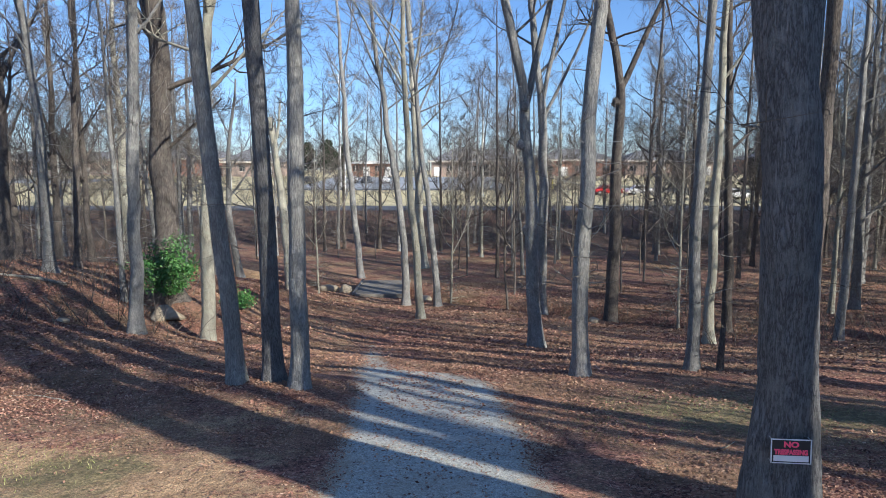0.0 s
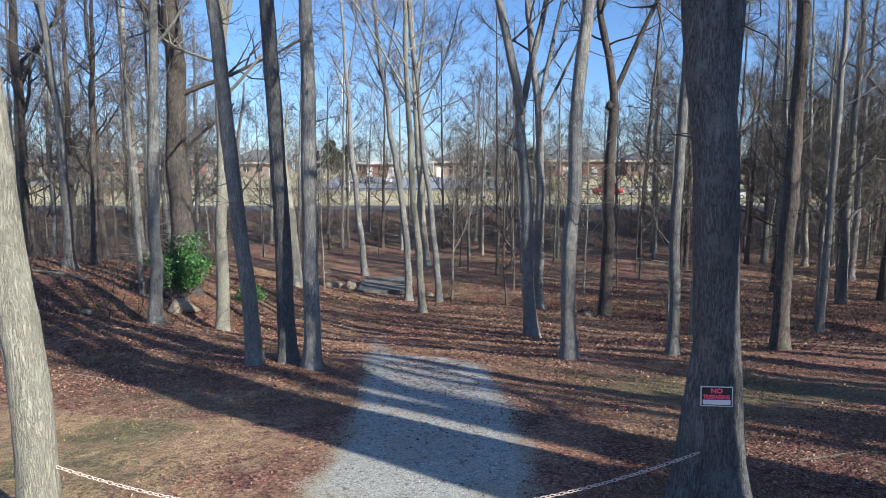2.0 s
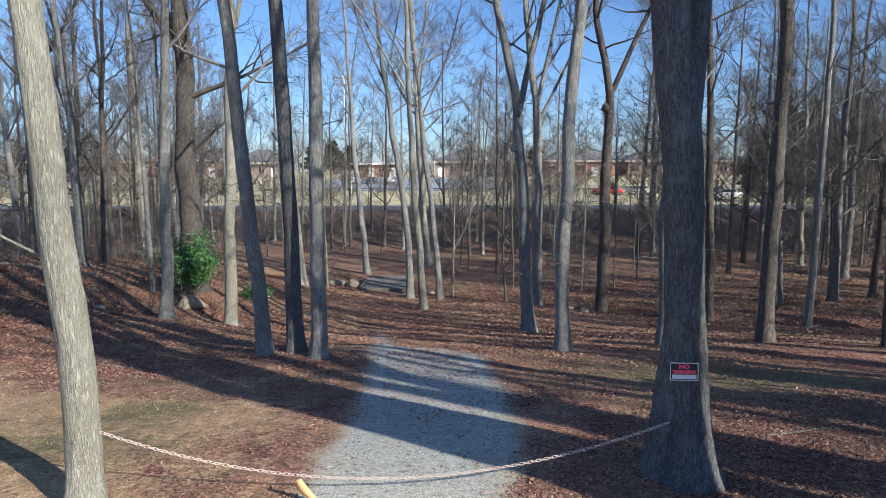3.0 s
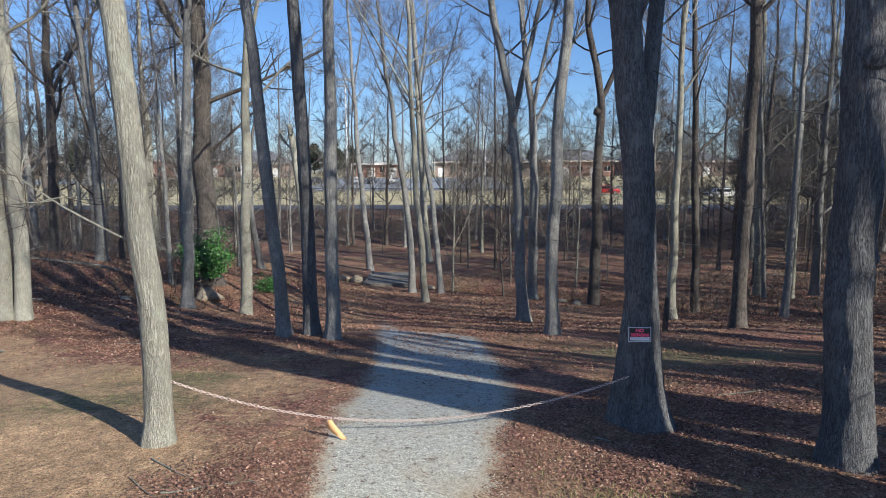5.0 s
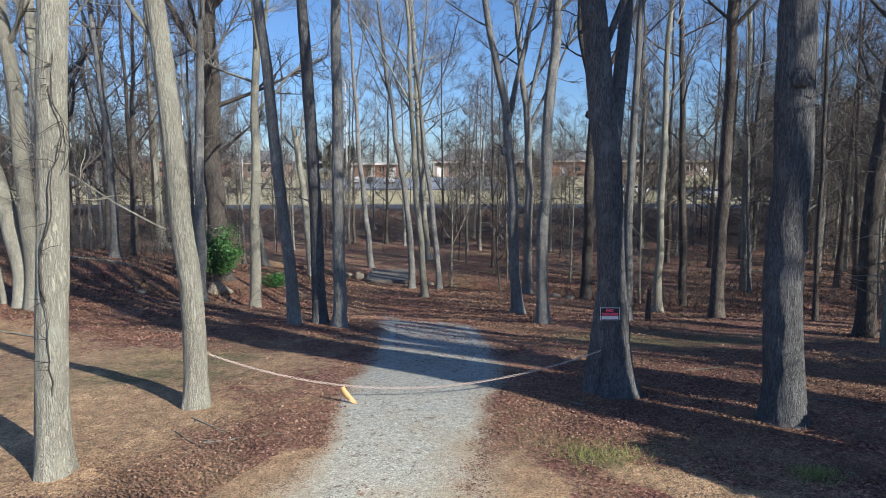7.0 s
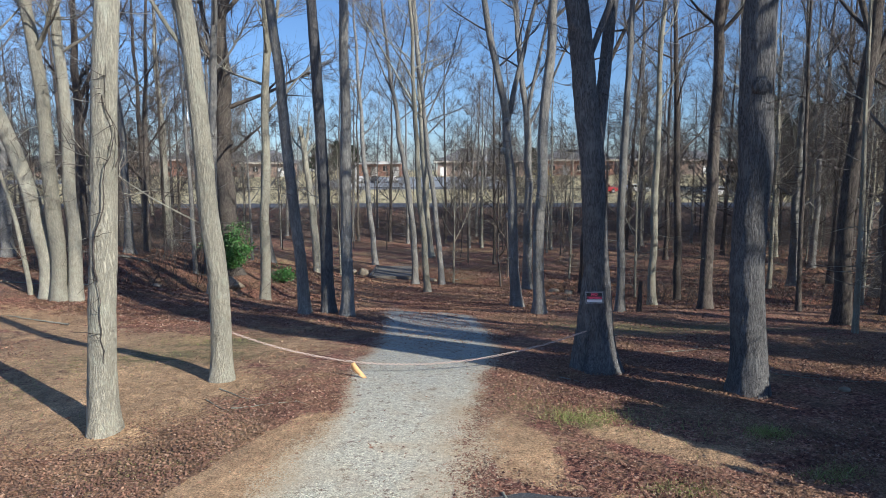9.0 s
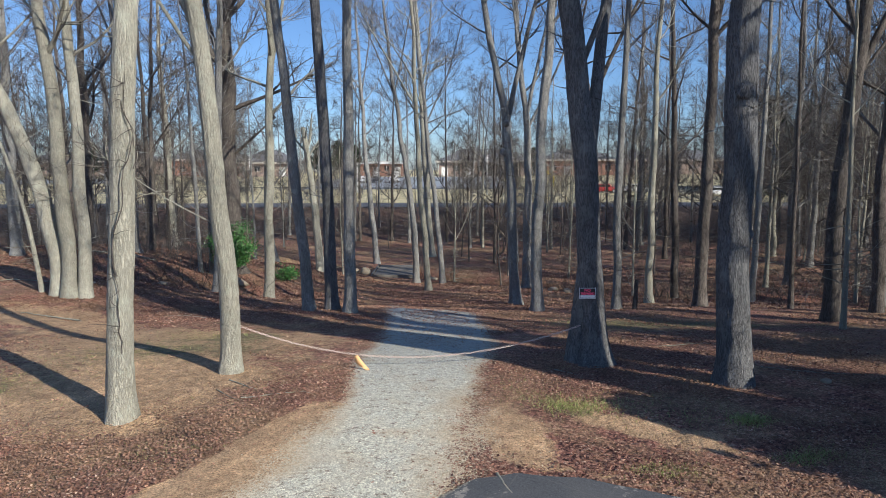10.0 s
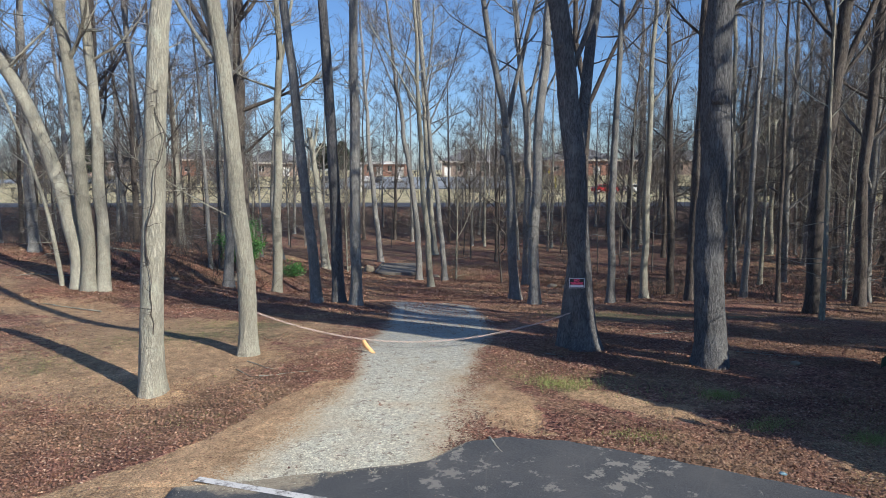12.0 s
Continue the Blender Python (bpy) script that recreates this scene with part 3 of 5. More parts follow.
def twiggy(g, twigs, P, length, n):
    """Twigs along a small branch, each with a fork of its own."""
    f = g.uniform(0.2, 1.0, n) * (len(P) - 1)
    i = np.minimum(f.astype(int), len(P) - 2)
    seg = P[i + 1] - P[i]
    at = P[i] + seg * (f - i)[:, None]
    d = seg / (np.linalg.norm(seg, axis=1)[:, None] + 1e-9) * g.uniform(0.5, 1.0, (n, 1)) + 0.62 * g.normal(0, 1, (n, 3)) + np.array([0, 0, 0.2])
    d /= np.linalg.norm(d, axis=1)[:, None] + 1e-9
    ln = np.maximum(length * g.uniform(0.3, 0.6, n), g.uniform(0.28, 0.7, n))[:, None]
    mid = at + d * ln * 0.5
    e = d + 0.45 * g.normal(0, 1, (n, 3)) + np.array([0, 0, 0.2])
    h = d + 0.55 * g.normal(0, 1, (n, 3)) + np.array([0, 0, 0.1])
    spray(twigs, at, mid, 0.0070, 0.0048)
    spray(twigs, mid, mid + e * ln * 0.5, 0.0048, 0.0022)
    spray(twigs, mid, mid + h * ln * 0.42, 0.0040, 0.0022)


def grow(g, branches, twigs, P, r0, length, level, density):
    """Side branches and twigs along a limb."""
    if level == 2:
        twiggy(g, twigs, P, length, max(1, int((2.2 + length * 1.6) * density)))
        return
    for _ in range(int((3 + length * 1.5) * density)):
        s = g.uniform(0.25, 1.0)
        f = s * (len(P) - 1)
        i = min(int(f), len(P) - 2)
        at = P[i] + (P[i + 1] - P[i]) * (f - i)
        along = unit(P[i + 1] - P[i])
        d = unit(along * g.uniform(0.5, 1.0) + unit(g.normal(0, 1, 3)) * 0.9 + np.array([0, 0, 0.15]))
        ln = max(0.4, length * g.uniform(0.28, 0.55) * (1.15 - 0.6 * s))
        r = max(r0 * (1 - 0.75 * s) * 0.55, 0.008)
        Q = branch_path(g, at, d, ln, 4, 0.3, 0.22)
        branches.tube(Q, np.linspace(r, 0.005, 5), 4)
        twiggy(g, twigs, Q, ln, max(1, int((2.2 + ln * 1.6) * density)))


def tree(x, y, r, tall, d4=0.0, d8=0.0, mat=None, seed=1, limbs=12, first=6.0, density=1.0, forks=(), split=None, sprouts=10, fine=False,
         flare=0.7, label="", group="", reach=1.0, name="tree", top=0.2, knots=(), copied=False):
    """A bare tree. d4, d8: how far its axis stands to the right at 4 and 8 m; forks: (height, degrees to the right, degrees away, share of the radius, length);
    split: (height, degrees to the right) turns the stem itself there."""
    g = np.random.default_rng(seed)
    mat = mat or BARK_GREY
    density *= 1.35
    sprouts = sprouts if fine else int(1.8 * sprouts)
    zb = H(x, y)
    root = new(name)
    root.location = (x, y, zb)
    b = (d8 - 2 * d4) / 32.0
    a = (d4 - 16 * b) / 4.0
    step = 0.06 if fine else 0.3
    hs = np.concatenate([np.arange(-0.35, min(8.5, tall), step), np.arange(min(8.5, tall), tall, 0.5), [tall]])
    hc = np.clip(hs, 0, 8)
    ax_ = a * hc + b * hc ** 2 + np.clip(hs - 8, 0, None) * float(np.clip(a + 16 * b, -0.12, 0.12))
    kink = g.uniform(0, 200)
    wander = 0.7 if fine or r > 0.24 else 1.15
    ax_ = ax_ + wander * r * fbm(hs * 0.55 + kink, hs * 0 + 3.0, 1.0, 3) * np.clip(hs / 2, 0, 1)
    ay_ = 1.2 * r * fbm(hs * 0.4 + kink, hs * 0 + 60.0, 1.0, 2) * np.clip(hs / 2, 0, 1)
    if split:
        ax_ = ax_ + np.clip(hs - split[0], 0, 3.5) * math.tan(radians(split[1])) + np.clip(hs - split[0] - 3.5, 0, None) * math.tan(radians(split[1])) * 0.4
    R = r * (1.04 - (1.0 - top) * np.clip(hs / tall, 0, 1) ** 1.15)
    P = np.stack([ax_, ay_, hs], -1)
    sides = 56 if fine else (14 if r > 0.12 else 8)
    ang = np.arange(sides) * 2 * math.pi / sides
    lob = lattice(seed + 900, 7, 3)
    A, HS = np.meshgrid(ang, hs)
    lobes = value(lob, A * 7 / (2 * math.pi), HS * 0 + 0.5)
    shape = 1 + flare * np.exp(-np.clip(HS, 0, None) / 0.30) * (0.35 + 1.1 * lobes) + 0.12 * (value(lattice(seed + 901, 5, 64), A * 5 / (2 * math.pi), HS * 0.7) - 0.5) + (0.0 if fine else 0.16) * (value(lattice(seed + 907, 6, 64), A * 6 / (2 * math.pi), HS * 2.1) - 0.5)
    if fine:
        w = value(lattice(seed + 902, 22, 64), A * 22 / (2 * math.pi), HS * 1.1)
        for i, (k1, k2) in enumerate(((30, 2.2), (54, 5.0))):
            u = A * k1 / (2 * math.pi) + 0.9 * (w - 0.5)
            n1 = value(lattice(seed + 903 + i, k1, 128), u, HS * k2)
            shape = shape + (0.035, 0.022)[i] * (1 - 2 * np.abs(2 * n1 - 1)) / (r / 0.24) ** 0.5
    t = Skin()
    t.tube(P, R, sides, shape)
    under("trunk", t.mesh("trunk", mat), root)
    for kh, ka, ks in knots:
        bm = bmesh.new()
        bmesh.ops.create_icosphere(bm, subdivisions=3, radius=1.0)
        kc = (float(np.interp(kh, hs, ax_)) + 0.86 * float(np.interp(kh, hs, R)) * math.sin(radians(ka)), float(np.interp(kh, hs, ay_)) - 0.86 * float(np.interp(kh, hs, R)) * math.cos(radians(ka)), kh)
        for v in bm.verts:
            ring = 1 + 0.25 * noise.noise(v.co * 2.5 + Vector((kh, 0, 0)))
            v.co = Vector((v.co.x * ks * ring, v.co.y * ks * ring * 0.8, v.co.z * ks * 1.1 * ring)) + Vector(kc)
        part("knot", bm, mat, root, "", True)
    branches, twigs = Skin(), Skin()

    def at_height(h):
        return np.array([np.interp(h, hs, ax_), np.interp(h, hs, ay_), h]), float(np.interp(h, hs, R))

    for k, (fh, side, away, share, ln) in enumerate(forks):
        p, rr = at_height(fh)
        d = np.array([math.tan(radians(side)), math.tan(radians(away)), 1.0])
        L = Skin()
        Q = branch_path(g, p - unit(d) * rr * 0.8, d, ln, 12, 0.3, 0.07)
        L.tube(Q, rr * share * np.linspace(1.0, 0.3, 13) ** 0.8, 12)
        under("limb", L.mesh("limb", mat), root)
        grow(g, branches, twigs, Q[4:], rr * share, ln * 0.55, 1, density * 1.4)
    for k in range(limbs):
        h = first + (tall - first) * ((k + g.uniform(0, 1)) / max(limbs, 1)) ** 1.1
        p, rr = at_height(min(h, tall - 0.3))
        phi = k * 2.4 + g.uniform(-0.5, 0.5)
        rise = g.uniform(0.35, 1.1)
        d = np.array([math.cos(phi), math.sin(phi), rise])
        ln = reach * (1.0 + 0.17 * tall) * g.uniform(0.55, 1.1) * (1.15 - 0.65 * (h - first) / (tall - first + 0.1))
        r1 = min(rr * g.uniform(0.28, 0.5), 0.03 + 0.022 * ln)
        Q = branch_path(g, p, d, ln, 7, 0.5, 0.16)
        own = Skin()
        own.tube(Q, np.linspace(r1, 0.007, 8), 6)
        grow(g, own, twigs, Q, r1, ln, 1, density * (0.55 if h > 6.0 + 0.27 * (y + 7.5) and not copied else 1.0))
        under("branch", own.mesh("branch", mat), root)
    for k in range(sprouts):
        h = g.uniform(0.16, 0.95) * max(first, 3.0)
        p, rr = at_height(min(h, tall - 0.2))
        phi = g.uniform(0, 6.28)
        ln = g.uniform(0.25, 1.3)
        d = np.array([math.cos(phi), math.sin(phi), g.uniform(-0.25, 0.6)])
        Q = branch_path(g, p + unit(d * np.array([1, 1, 0])) * rr * 0.8, d, ln, 4, 0.15, 0.25)
        branches.tube(Q, np.linspace(0.009 + 0.004 * ln, 0.003, 5), 4)
        grow(g, branches, twigs, Q, 0.01, ln, 2, density * 0.7)
    if branches.n:
        tagged(under("side_growth", branches.mesh("side_growth", mat), root), kind="stuff")
    if twigs.n:
        tagged(under("crown", twigs.mesh("crown", TWIG), root, "crown of fine bare winter twigs"), kind="stuff")
    return tagged(root, label or "tall bare grey-barked tree on the leaf-covered slope", "tree", group)


# round the chain and the drive
oak = tree(2.79, 4.72, 0.212, 19, -0.31, -0.85, BARK_OAK, 11, 10, 7.5, 1.0, ((3.3, 5, 9, 0.60, 11), (5.0, 24, -6, 0.30, 6.0)), None, 3, True, 1.0,
           "large furrowed oak with a warning sign nailed to its shaded trunk", knots=((5.7, -30, 0.09),))
t = Skin()
bz = np.linspace(0, 1, 26)
t.tube(np.stack([-0.37 + 0.40 * bz ** 0.6 - 0.22 * bz, 0.10 - 0.04 * bz, -0.35 + 2.9 * bz], -1), 0.235 * (1 - bz) ** 0.75 + 0.02, 40,
       1 + 0.10 * (value(lattice(1200, 40, 64), np.repeat(np.arange(40.0)[None], 26, 0), 26 * bz[:, None] + np.zeros((1, 40))) - 0.5))
under("root_buttress", t.mesh("root_buttress", BARK_OAK), oak)
tree(4.76, 3.53, 0.243, 21, -0.11, -0.06, BARK_OAK, 12, 10, 8.0, 1.0, ((8.5, -18, 10, 0.6, 8),), None, 4, True, 0.35, "stout furrowed oak, shaded, beside the sign tree", knots=((4.55, -8, 0.12), (2.4, 70, 0.08)))
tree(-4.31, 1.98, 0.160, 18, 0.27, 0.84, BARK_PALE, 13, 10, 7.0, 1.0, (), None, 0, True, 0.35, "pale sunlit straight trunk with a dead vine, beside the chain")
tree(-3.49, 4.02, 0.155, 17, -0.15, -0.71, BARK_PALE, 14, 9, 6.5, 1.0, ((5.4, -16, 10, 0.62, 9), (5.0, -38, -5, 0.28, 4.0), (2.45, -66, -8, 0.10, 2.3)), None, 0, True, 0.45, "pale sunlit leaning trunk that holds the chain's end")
tree(-11.75, 12.6, 0.235, 17, -0.55, -2.5, BARK_PALE, 15, 10, 6.0, 1.0, ((7.3, -20, 5, 0.6, 7),), None, 6, False, 0.4, "pale trunk leaning out of a clump of three", "clump of pale trunks")
tree(-11.36, 12.5, 0.215, 19, -0.04, -0.22, BARK_PALE, 16, 10, 7.0, 1.0, ((8.5, 14, 5, 0.6, 7),), None, 6, False, 0.4, "middle pale trunk of a clump of three", "clump of pale trunks")
tree(-10.98, 12.6, 0.185, 19, 0.09, 0.05, BARK_PALE, 17, 10, 7.0, 1.0, (), None, 6, False, 0.4, "upright pale trunk of a clump of three", "clump of pale trunks")
tree(-12.37, 12.7, 0.07, 8, -0.73, -2.3, BARK_PALE, 18, 7, 3.0, 0.8, (), None, 5, False, 0.3, "thin pale leaning sapling")
# three trunks in the shade on their mound
tree(-3.84, 11.4, 0.150, 20, -0.30, -0.68, BARK_GREY, 21, 12, 8.5, 1.0, (), None, 4, True, 0.5, "grey trunk of three on a low mound", "three trunks on the mound", top=0.3)
tree(-3.23, 11.66, 0.163, 20, -0.05, -0.24, BARK_OAK, 22, 12, 9.0, 1.0, (), None, 2, True, 0.45, "dark shaded middle trunk of three on a low mound", "three trunks on the mound", top=0.3)
tree(-2.61, 11.2, 0.150, 20, 0.04, 0.07, BARK_GREY, 23, 12, 9.0, 1.0, (), None, 4, True, 0.5, "grey trunk of three on a low mound, lit above", "three trunks on the mound", top=0.3)
# down the slope, left of the drive
tree(-8.77, 17.67, 0.172, 19, 0.18, 0.39, BARK_GREY, 24, 12, 8.0, 1.0, (), None, 8, False, 0.6)
tree(-7.11, 18.67, 0.195, 19, 0.20, 0.33, BARK_PALE, 25, 11, 7.0, 1.0, ((9.0, 12, 5, 0.6, 7),), None, 8, False, 0.35, "pale crooked trunk at the foot of the slope")
tree(-9.6, 21.7, 0.40, 21, 0.02, 0.12, BARK_BROWN, 26, 10, 7.0, 1.1, ((8.6, -34, 0, 0.55, 9), (8.2, -22, 20, 0.4, 8), (5.0, 55, -10, 0.22, 3.2), (9.8, 12, 0, 0.6, 9)), None, 14, False, 0.9, "massive old brown-barked tree behind a holly bush")
tree(-10.72, 20.90, 0.10, 13, -0.05, -0.2, BARK_GREY, 27, 9, 5.0, 0.9, (), None, 8, False, 0.4)
tree(-10.45, 21.4, 0.085, 12, 0.05, 0.1, BARK_GREY, 28, 8, 5.0, 0.9, (), None, 8, False, 0.4)
tree(-15.25, 24.2, 0.175, 19, 0.08, -0.1, BARK_GREY, 29, 13, 6.5, 1.1, ((9.0, -20, 10, 0.55, 7),), None, 14, False, 1.1, "grey tree with a spreading root foot on the slope")
tree(-15.68, 26.9, 0.135, 17, 0.16, 0.40, BARK_BROWN, 30, 14, 5.0, 1.1, (), None, 14, False, 0.5)
tree(-20.5, 29.5, 0.27, 20, 0.1, 0.2, BARK_BROWN, 31, 14, 6.5, 1.1, ((8.0, 25, 0, 0.5, 7),), None, 16, False, 0.5)
tree(-11.4, 35.2, 0.20, 11, -0.45, -0.25, BARK_GREY, 32, 5, 6.0, 1.0, ((4.6, 48, -8, 0.5, 3.6), (8.0, -30, 0, 0.5, 3.0)), None, 8, False, 0.5, "crooked grey tree with a bent side limb")
tree(-7.65, 31.5, 0.24, 8.6, -0.35, -0.75, BARK_PALE, 33, 3, 6.5, 0.8, ((7.2, 20, 0, 0.6, 2.4),), None, 6, False, 0.5, "broken-topped snag with pale stem", top=0.55)
# beside and beyond the slab bridge
tree(-5.15, 39.3, 0.205, 20, -0.39, -0.67, BARK_GREY, 34, 12, 9.0, 1.0, ((12.0, 10, 0, 0.5, 7),), None, 6, False, 0.4)
tree(-1.80, 29.9, 0.175, 18, -0.13, -0.78, BARK_GREY, 35, 12, 9.0, 1.0, ((10.5, -28, 0, 0.5, 6), (10.8, 14, 0, 0.5, 6)), None, 8, False, 0.5, "grey leaning tree beside the slab bridge")
tree(-0.91, 25.7, 0.160, 18, -0.31, -0.52, BARK_PALE, 36, 12, 8.5, 1.0, ((9.3, -34, 5, 0.5, 6),), None, 6, False, 0.5, "slim pale trunk beside the bridge")
tree(-1.36, 44.2, 0.31, 22, -0.28, -0.50, BARK_PALE, 37, 12, 9.0, 1.0, ((13, 14, 0, 0.55, 7),), None, 6, False, 0.4)
tree(-0.23, 29.5, 0.155, 18, -0.39, -0.80, BARK_GREY, 38, 12, 8.5, 1.0, ((9.0, 24, 0, 0.5, 6),), None, 6, False, 0.5)
tree(2.88, 18.9, 0.200, 18, -0.26, -0.50, BARK_GREY, 39, 9, 9.0, 1.0, ((7.1, 13, 5, 0.72, 9),), (7.2, -9), 12, False, 0.6, "forked grey tree with knots along its stem", knots=((6.1, -80, 0.14), (3.6, -85, 0.12), (7.2, 0, 0.14)))
tree(4.31, 27.3, 0.235, 20, -0.02, -0.10, BARK_GREY, 40, 9, 9.5, 1.1, ((9.0, 14, 0, 0.6, 9), (8.4, 26, 8, 0.45, 8), (9.6, -6, 0, 0.5, 9)), (9.4, -7), 14, False, 0.5, "many-limbed grey tree on the valley floor")
tree(2.91, 12.93, 0.165, 18, -0.02, 0.20, BARK_GREY, 41, 11, 8.0, 1.0, (), None, 14, False, 0.5, "straight grey trunk with a hollow foot, beside the drive", top=0.35)
tree(7.05, 26.0, 0.27, 19, 0.01, 0.05, BARK_BROWN, 42, 7, 11.0, 1.0, ((9.9, 30, 0, 0.72, 8),), (9.9, -11), 10, False, 0.75, "dark forked tree at the creek bank", knots=((9.4, -85, 0.2),))
tree(5.51, 13.6, 0.125, 17, -0.02, 0.06, BARK_GREY, 43, 10, 8.0, 1.0, (), None, 10, False, 0.6)
tree(8.45, 19.6, 0.150, 18, -0.04, -0.02, BARK_PALE, 44, 11, 8.0, 1.0, (), None, 10, False, 0.5)
tree(11.33, 24.6, 0.19, 19, -0.17, -0.37, BARK_BROWN, 45, 11, 7.0, 1.0, (), None, 10, False, 0.7)
tree(8.45, 14.3, 0.188, 19, 0.04, 0.02, BARK_BROWN, 46, 11, 8.0, 1.0, ((8.5, 10, 5, 0.6, 8),), None, 8, False, 0.4, top=0.35)
tree(12.96, 20.2, 0.130, 18, 0.08, 0.12, BARK_GREY, 47, 11, 7.0, 1.0, (), None, 8, False, 0.5)
tree(16.1, 28.7, 0.20, 19, -0.14, -0.28, BARK_PALE, 48, 12, 6.5, 1.0, (), None, 10, False, 0.4)
tree(25.8, 43.8, 0.20, 20, -0.11, -0.24, BARK_PALE, 49, 12, 6.5, 1.0, (), None, 10, False, 0.7)
tree(10.9, 13.3, 0.074, 13, -0.1, -0.2, BARK_BROWN, 50, 9, 5.0, 0.9, (), None, 8, False, 0.4)
tree(25.9, 38.8, 0.20, 19, -0.16, -0.31, BARK_PALE, 51, 12, 6.0, 1.0, (), None, 10, False, 0.7)
tree(10.38, 10.3, 0.20, 18, -0.07, 0.25, BARK_BROWN, 52, 11, 5.5, 1.1, ((6.3, 24, 0, 0.6, 8), (7.0, -16, 0, 0.5, 7)), None, 16, False, 0.5, "dark multi-limbed tree beyond the oaks")
tree(9.53, 8.45, 0.062, 11, -0.12, -0.25, BARK_PALE, 53, 8, 4.5, 0.9, (), None, 8, False, 0.3, "thin pale sapling in front of a dark trunk")
tree(13.06, 12.5, 0.170, 18, -0.16, -0.14, BARK_BROWN, 54, 12, 5.0, 1.1, ((7.0, 22, 0, 0.6, 7),), None, 14, False, 0.4)
tree(22.1, 28.8, 0.14, 17, -0.24, -0.47, BARK_BROWN, 55, 12, 5.5, 1.0, (), None, 12, False, 0.4)
tree(14.6, 12.9, 0.14, 18, -0.1, -0.1, BARK_BROWN, 56, 12, 5.0, 1.1, (), None, 14, False, 0.4)
tree(25.6, 38.3, 0.22, 19, 0.06, 0.13, BARK_GREY, 57, 12, 6.0, 1.0, (), None, 12, False, 0.6)
tree(-23.4, 47.0, 0.37, 21, -0.07, -0.14, BARK_PALE, 58, 12, 7.0, 1.0, (), None, 12, False, 1.2, "big pale tree with a wide root foot across the hollow")
# behind the camera's right hand: unseen trees added to shade the oaks and the trio
tree(7.62, 0.55, 0.26, 20, 0.0, 0.0, BARK_OAK, 61, 8, 8.0, 0.8, ((7.0, 20, -10, 0.5, 8),), None, 4, False, 0.5, "big oak by the car park, added unseen for its shade")
tree(8.9, 2.18, 0.29, 20, 0.0, 0.3, BARK_OAK, 62, 10, 8.5, 1.2, ((6.5, 12, 14, 0.6, 9), (7.5, -14, -10, 0.5, 8)), None, 4, False, 0.5, "big oak by the car park, added unseen for its shade")
tree(8.35, -0.82, 0.36, 20, 0.1, 0.3, BARK_OAK, 64, 12, 8.0, 1.2, ((6.2, -12, 10, 0.6, 9), (7.0, 18, -12, 0.5, 8)), None, 4, False, 0.5, "big oak by the car park, added unseen for its shade")
tree(15.5, -4.05, 0.28, 20, 0.0, 0.1, BARK_OAK, 66, 12, 5.0, 1.2, ((5.0, 16, 8, 0.6, 9), (6.5, -18, -8, 0.6, 8)), None, 4, False, 0.5, "big oak by the car park, added unseen for its shade")
tree(12.6, -1.42, 0.28, 20, 0.0, -0.1, BARK_OAK, 63, 12, 6.0, 1.2, ((5.0, 14, -8, 0.6, 9), (7.5, -16, 8, 0.6, 8)), None, 4, False, 0.5, "big oak by the car park, added unseen for its shade")

# slim stems on the valley floor and up the far bank: eight forms, repeated
forms = []
for i in range(8):
    forms.append(tree(0.42 + (-9.5, 2.65, 3.06, 4.82, 4.34, 7.2, -5.9, 1.56)[i], (54.3, 50.0, 40.0, 41.1, 42.8, 33.0, 54.2, 49.9)[i], (0.13, 0.12, 0.115, 0.11, 0.09, 0.06, 0.15, 0.10)[i],
                      (15, 14, 17, 15, 13, 10, 16, 14)[i], (0.13, 0, -0.05, -0.25, -0.1, 0.1, 0.1, 0.02)[i], (0.25, 0, -0.1, -0.5, -0.2, 0.1, 0.2, 0.3)[i],
                      (BARK_GREY, BARK_PALE, BARK_BROWN, BARK_GREY)[i % 4], 70 + i, 16, 3.0, 1.3, (), None, 22, False, 0.5,
                      "slim bare woodland tree on the valley floor", "slim woodland trees", 1.0, copied=True))
big = []
for i in range(5):
    big.append(tree((-27, 31, -33, 37, 15.3)[i], (38, 36, 52, 50, 48.3)[i], (0.22, 0.24, 0.2, 0.26, 0.19)[i], (19, 20, 18, 21, 19)[i], 0.1 * (i - 2), 0.2 * (i - 2), (BARK_GREY, BARK_BROWN, BARK_GREY, BARK_GREY, BARK_BROWN)[i],
                    90 + i, 18, 4.0, 1.3, ((8.0, 20, 10, 0.5, 7),) if i % 2 else (), None, 26, False, 0.6, "bare woodland tree among many", "woodland trees", copied=True))


def plant(form, x, y, s, turn):
    return copy_thing(form, Matrix.Translation((x, y, H(x, y))) @ pose(0, 0, 0, 0, 0, turn) @ Matrix.Diagonal((s, s, s, 1)))


g = np.random.default_rng(5)
plant(forms[5], 0.42, 33.1, 1.0, 40), plant(forms[6], -8.55, 54.5, 0.9, 80), plant(forms[0], 16.2, 47.7, 0.9, 10), plant(forms[5], 8.83, 23.2, 0.9, 99), plant(forms[2], 18.9, 40.0, 1.1, 200)
plant(forms[6], 22.1, 44.8, 1.0, 300), plant(forms[3], 27.9, 44.0, 1.1, 20), plant(forms[1], 18.9, 46.5, 0.95, 130), plant(forms[5], -6.5, 32.6, 0.8, 220), plant(forms[0], 2.83, 56.2, 1.0, 310)
plant(forms[5], 16.9, 19.5, 1.1, 10), plant(forms[5], 16.2, 18.4, 0.9, 140)
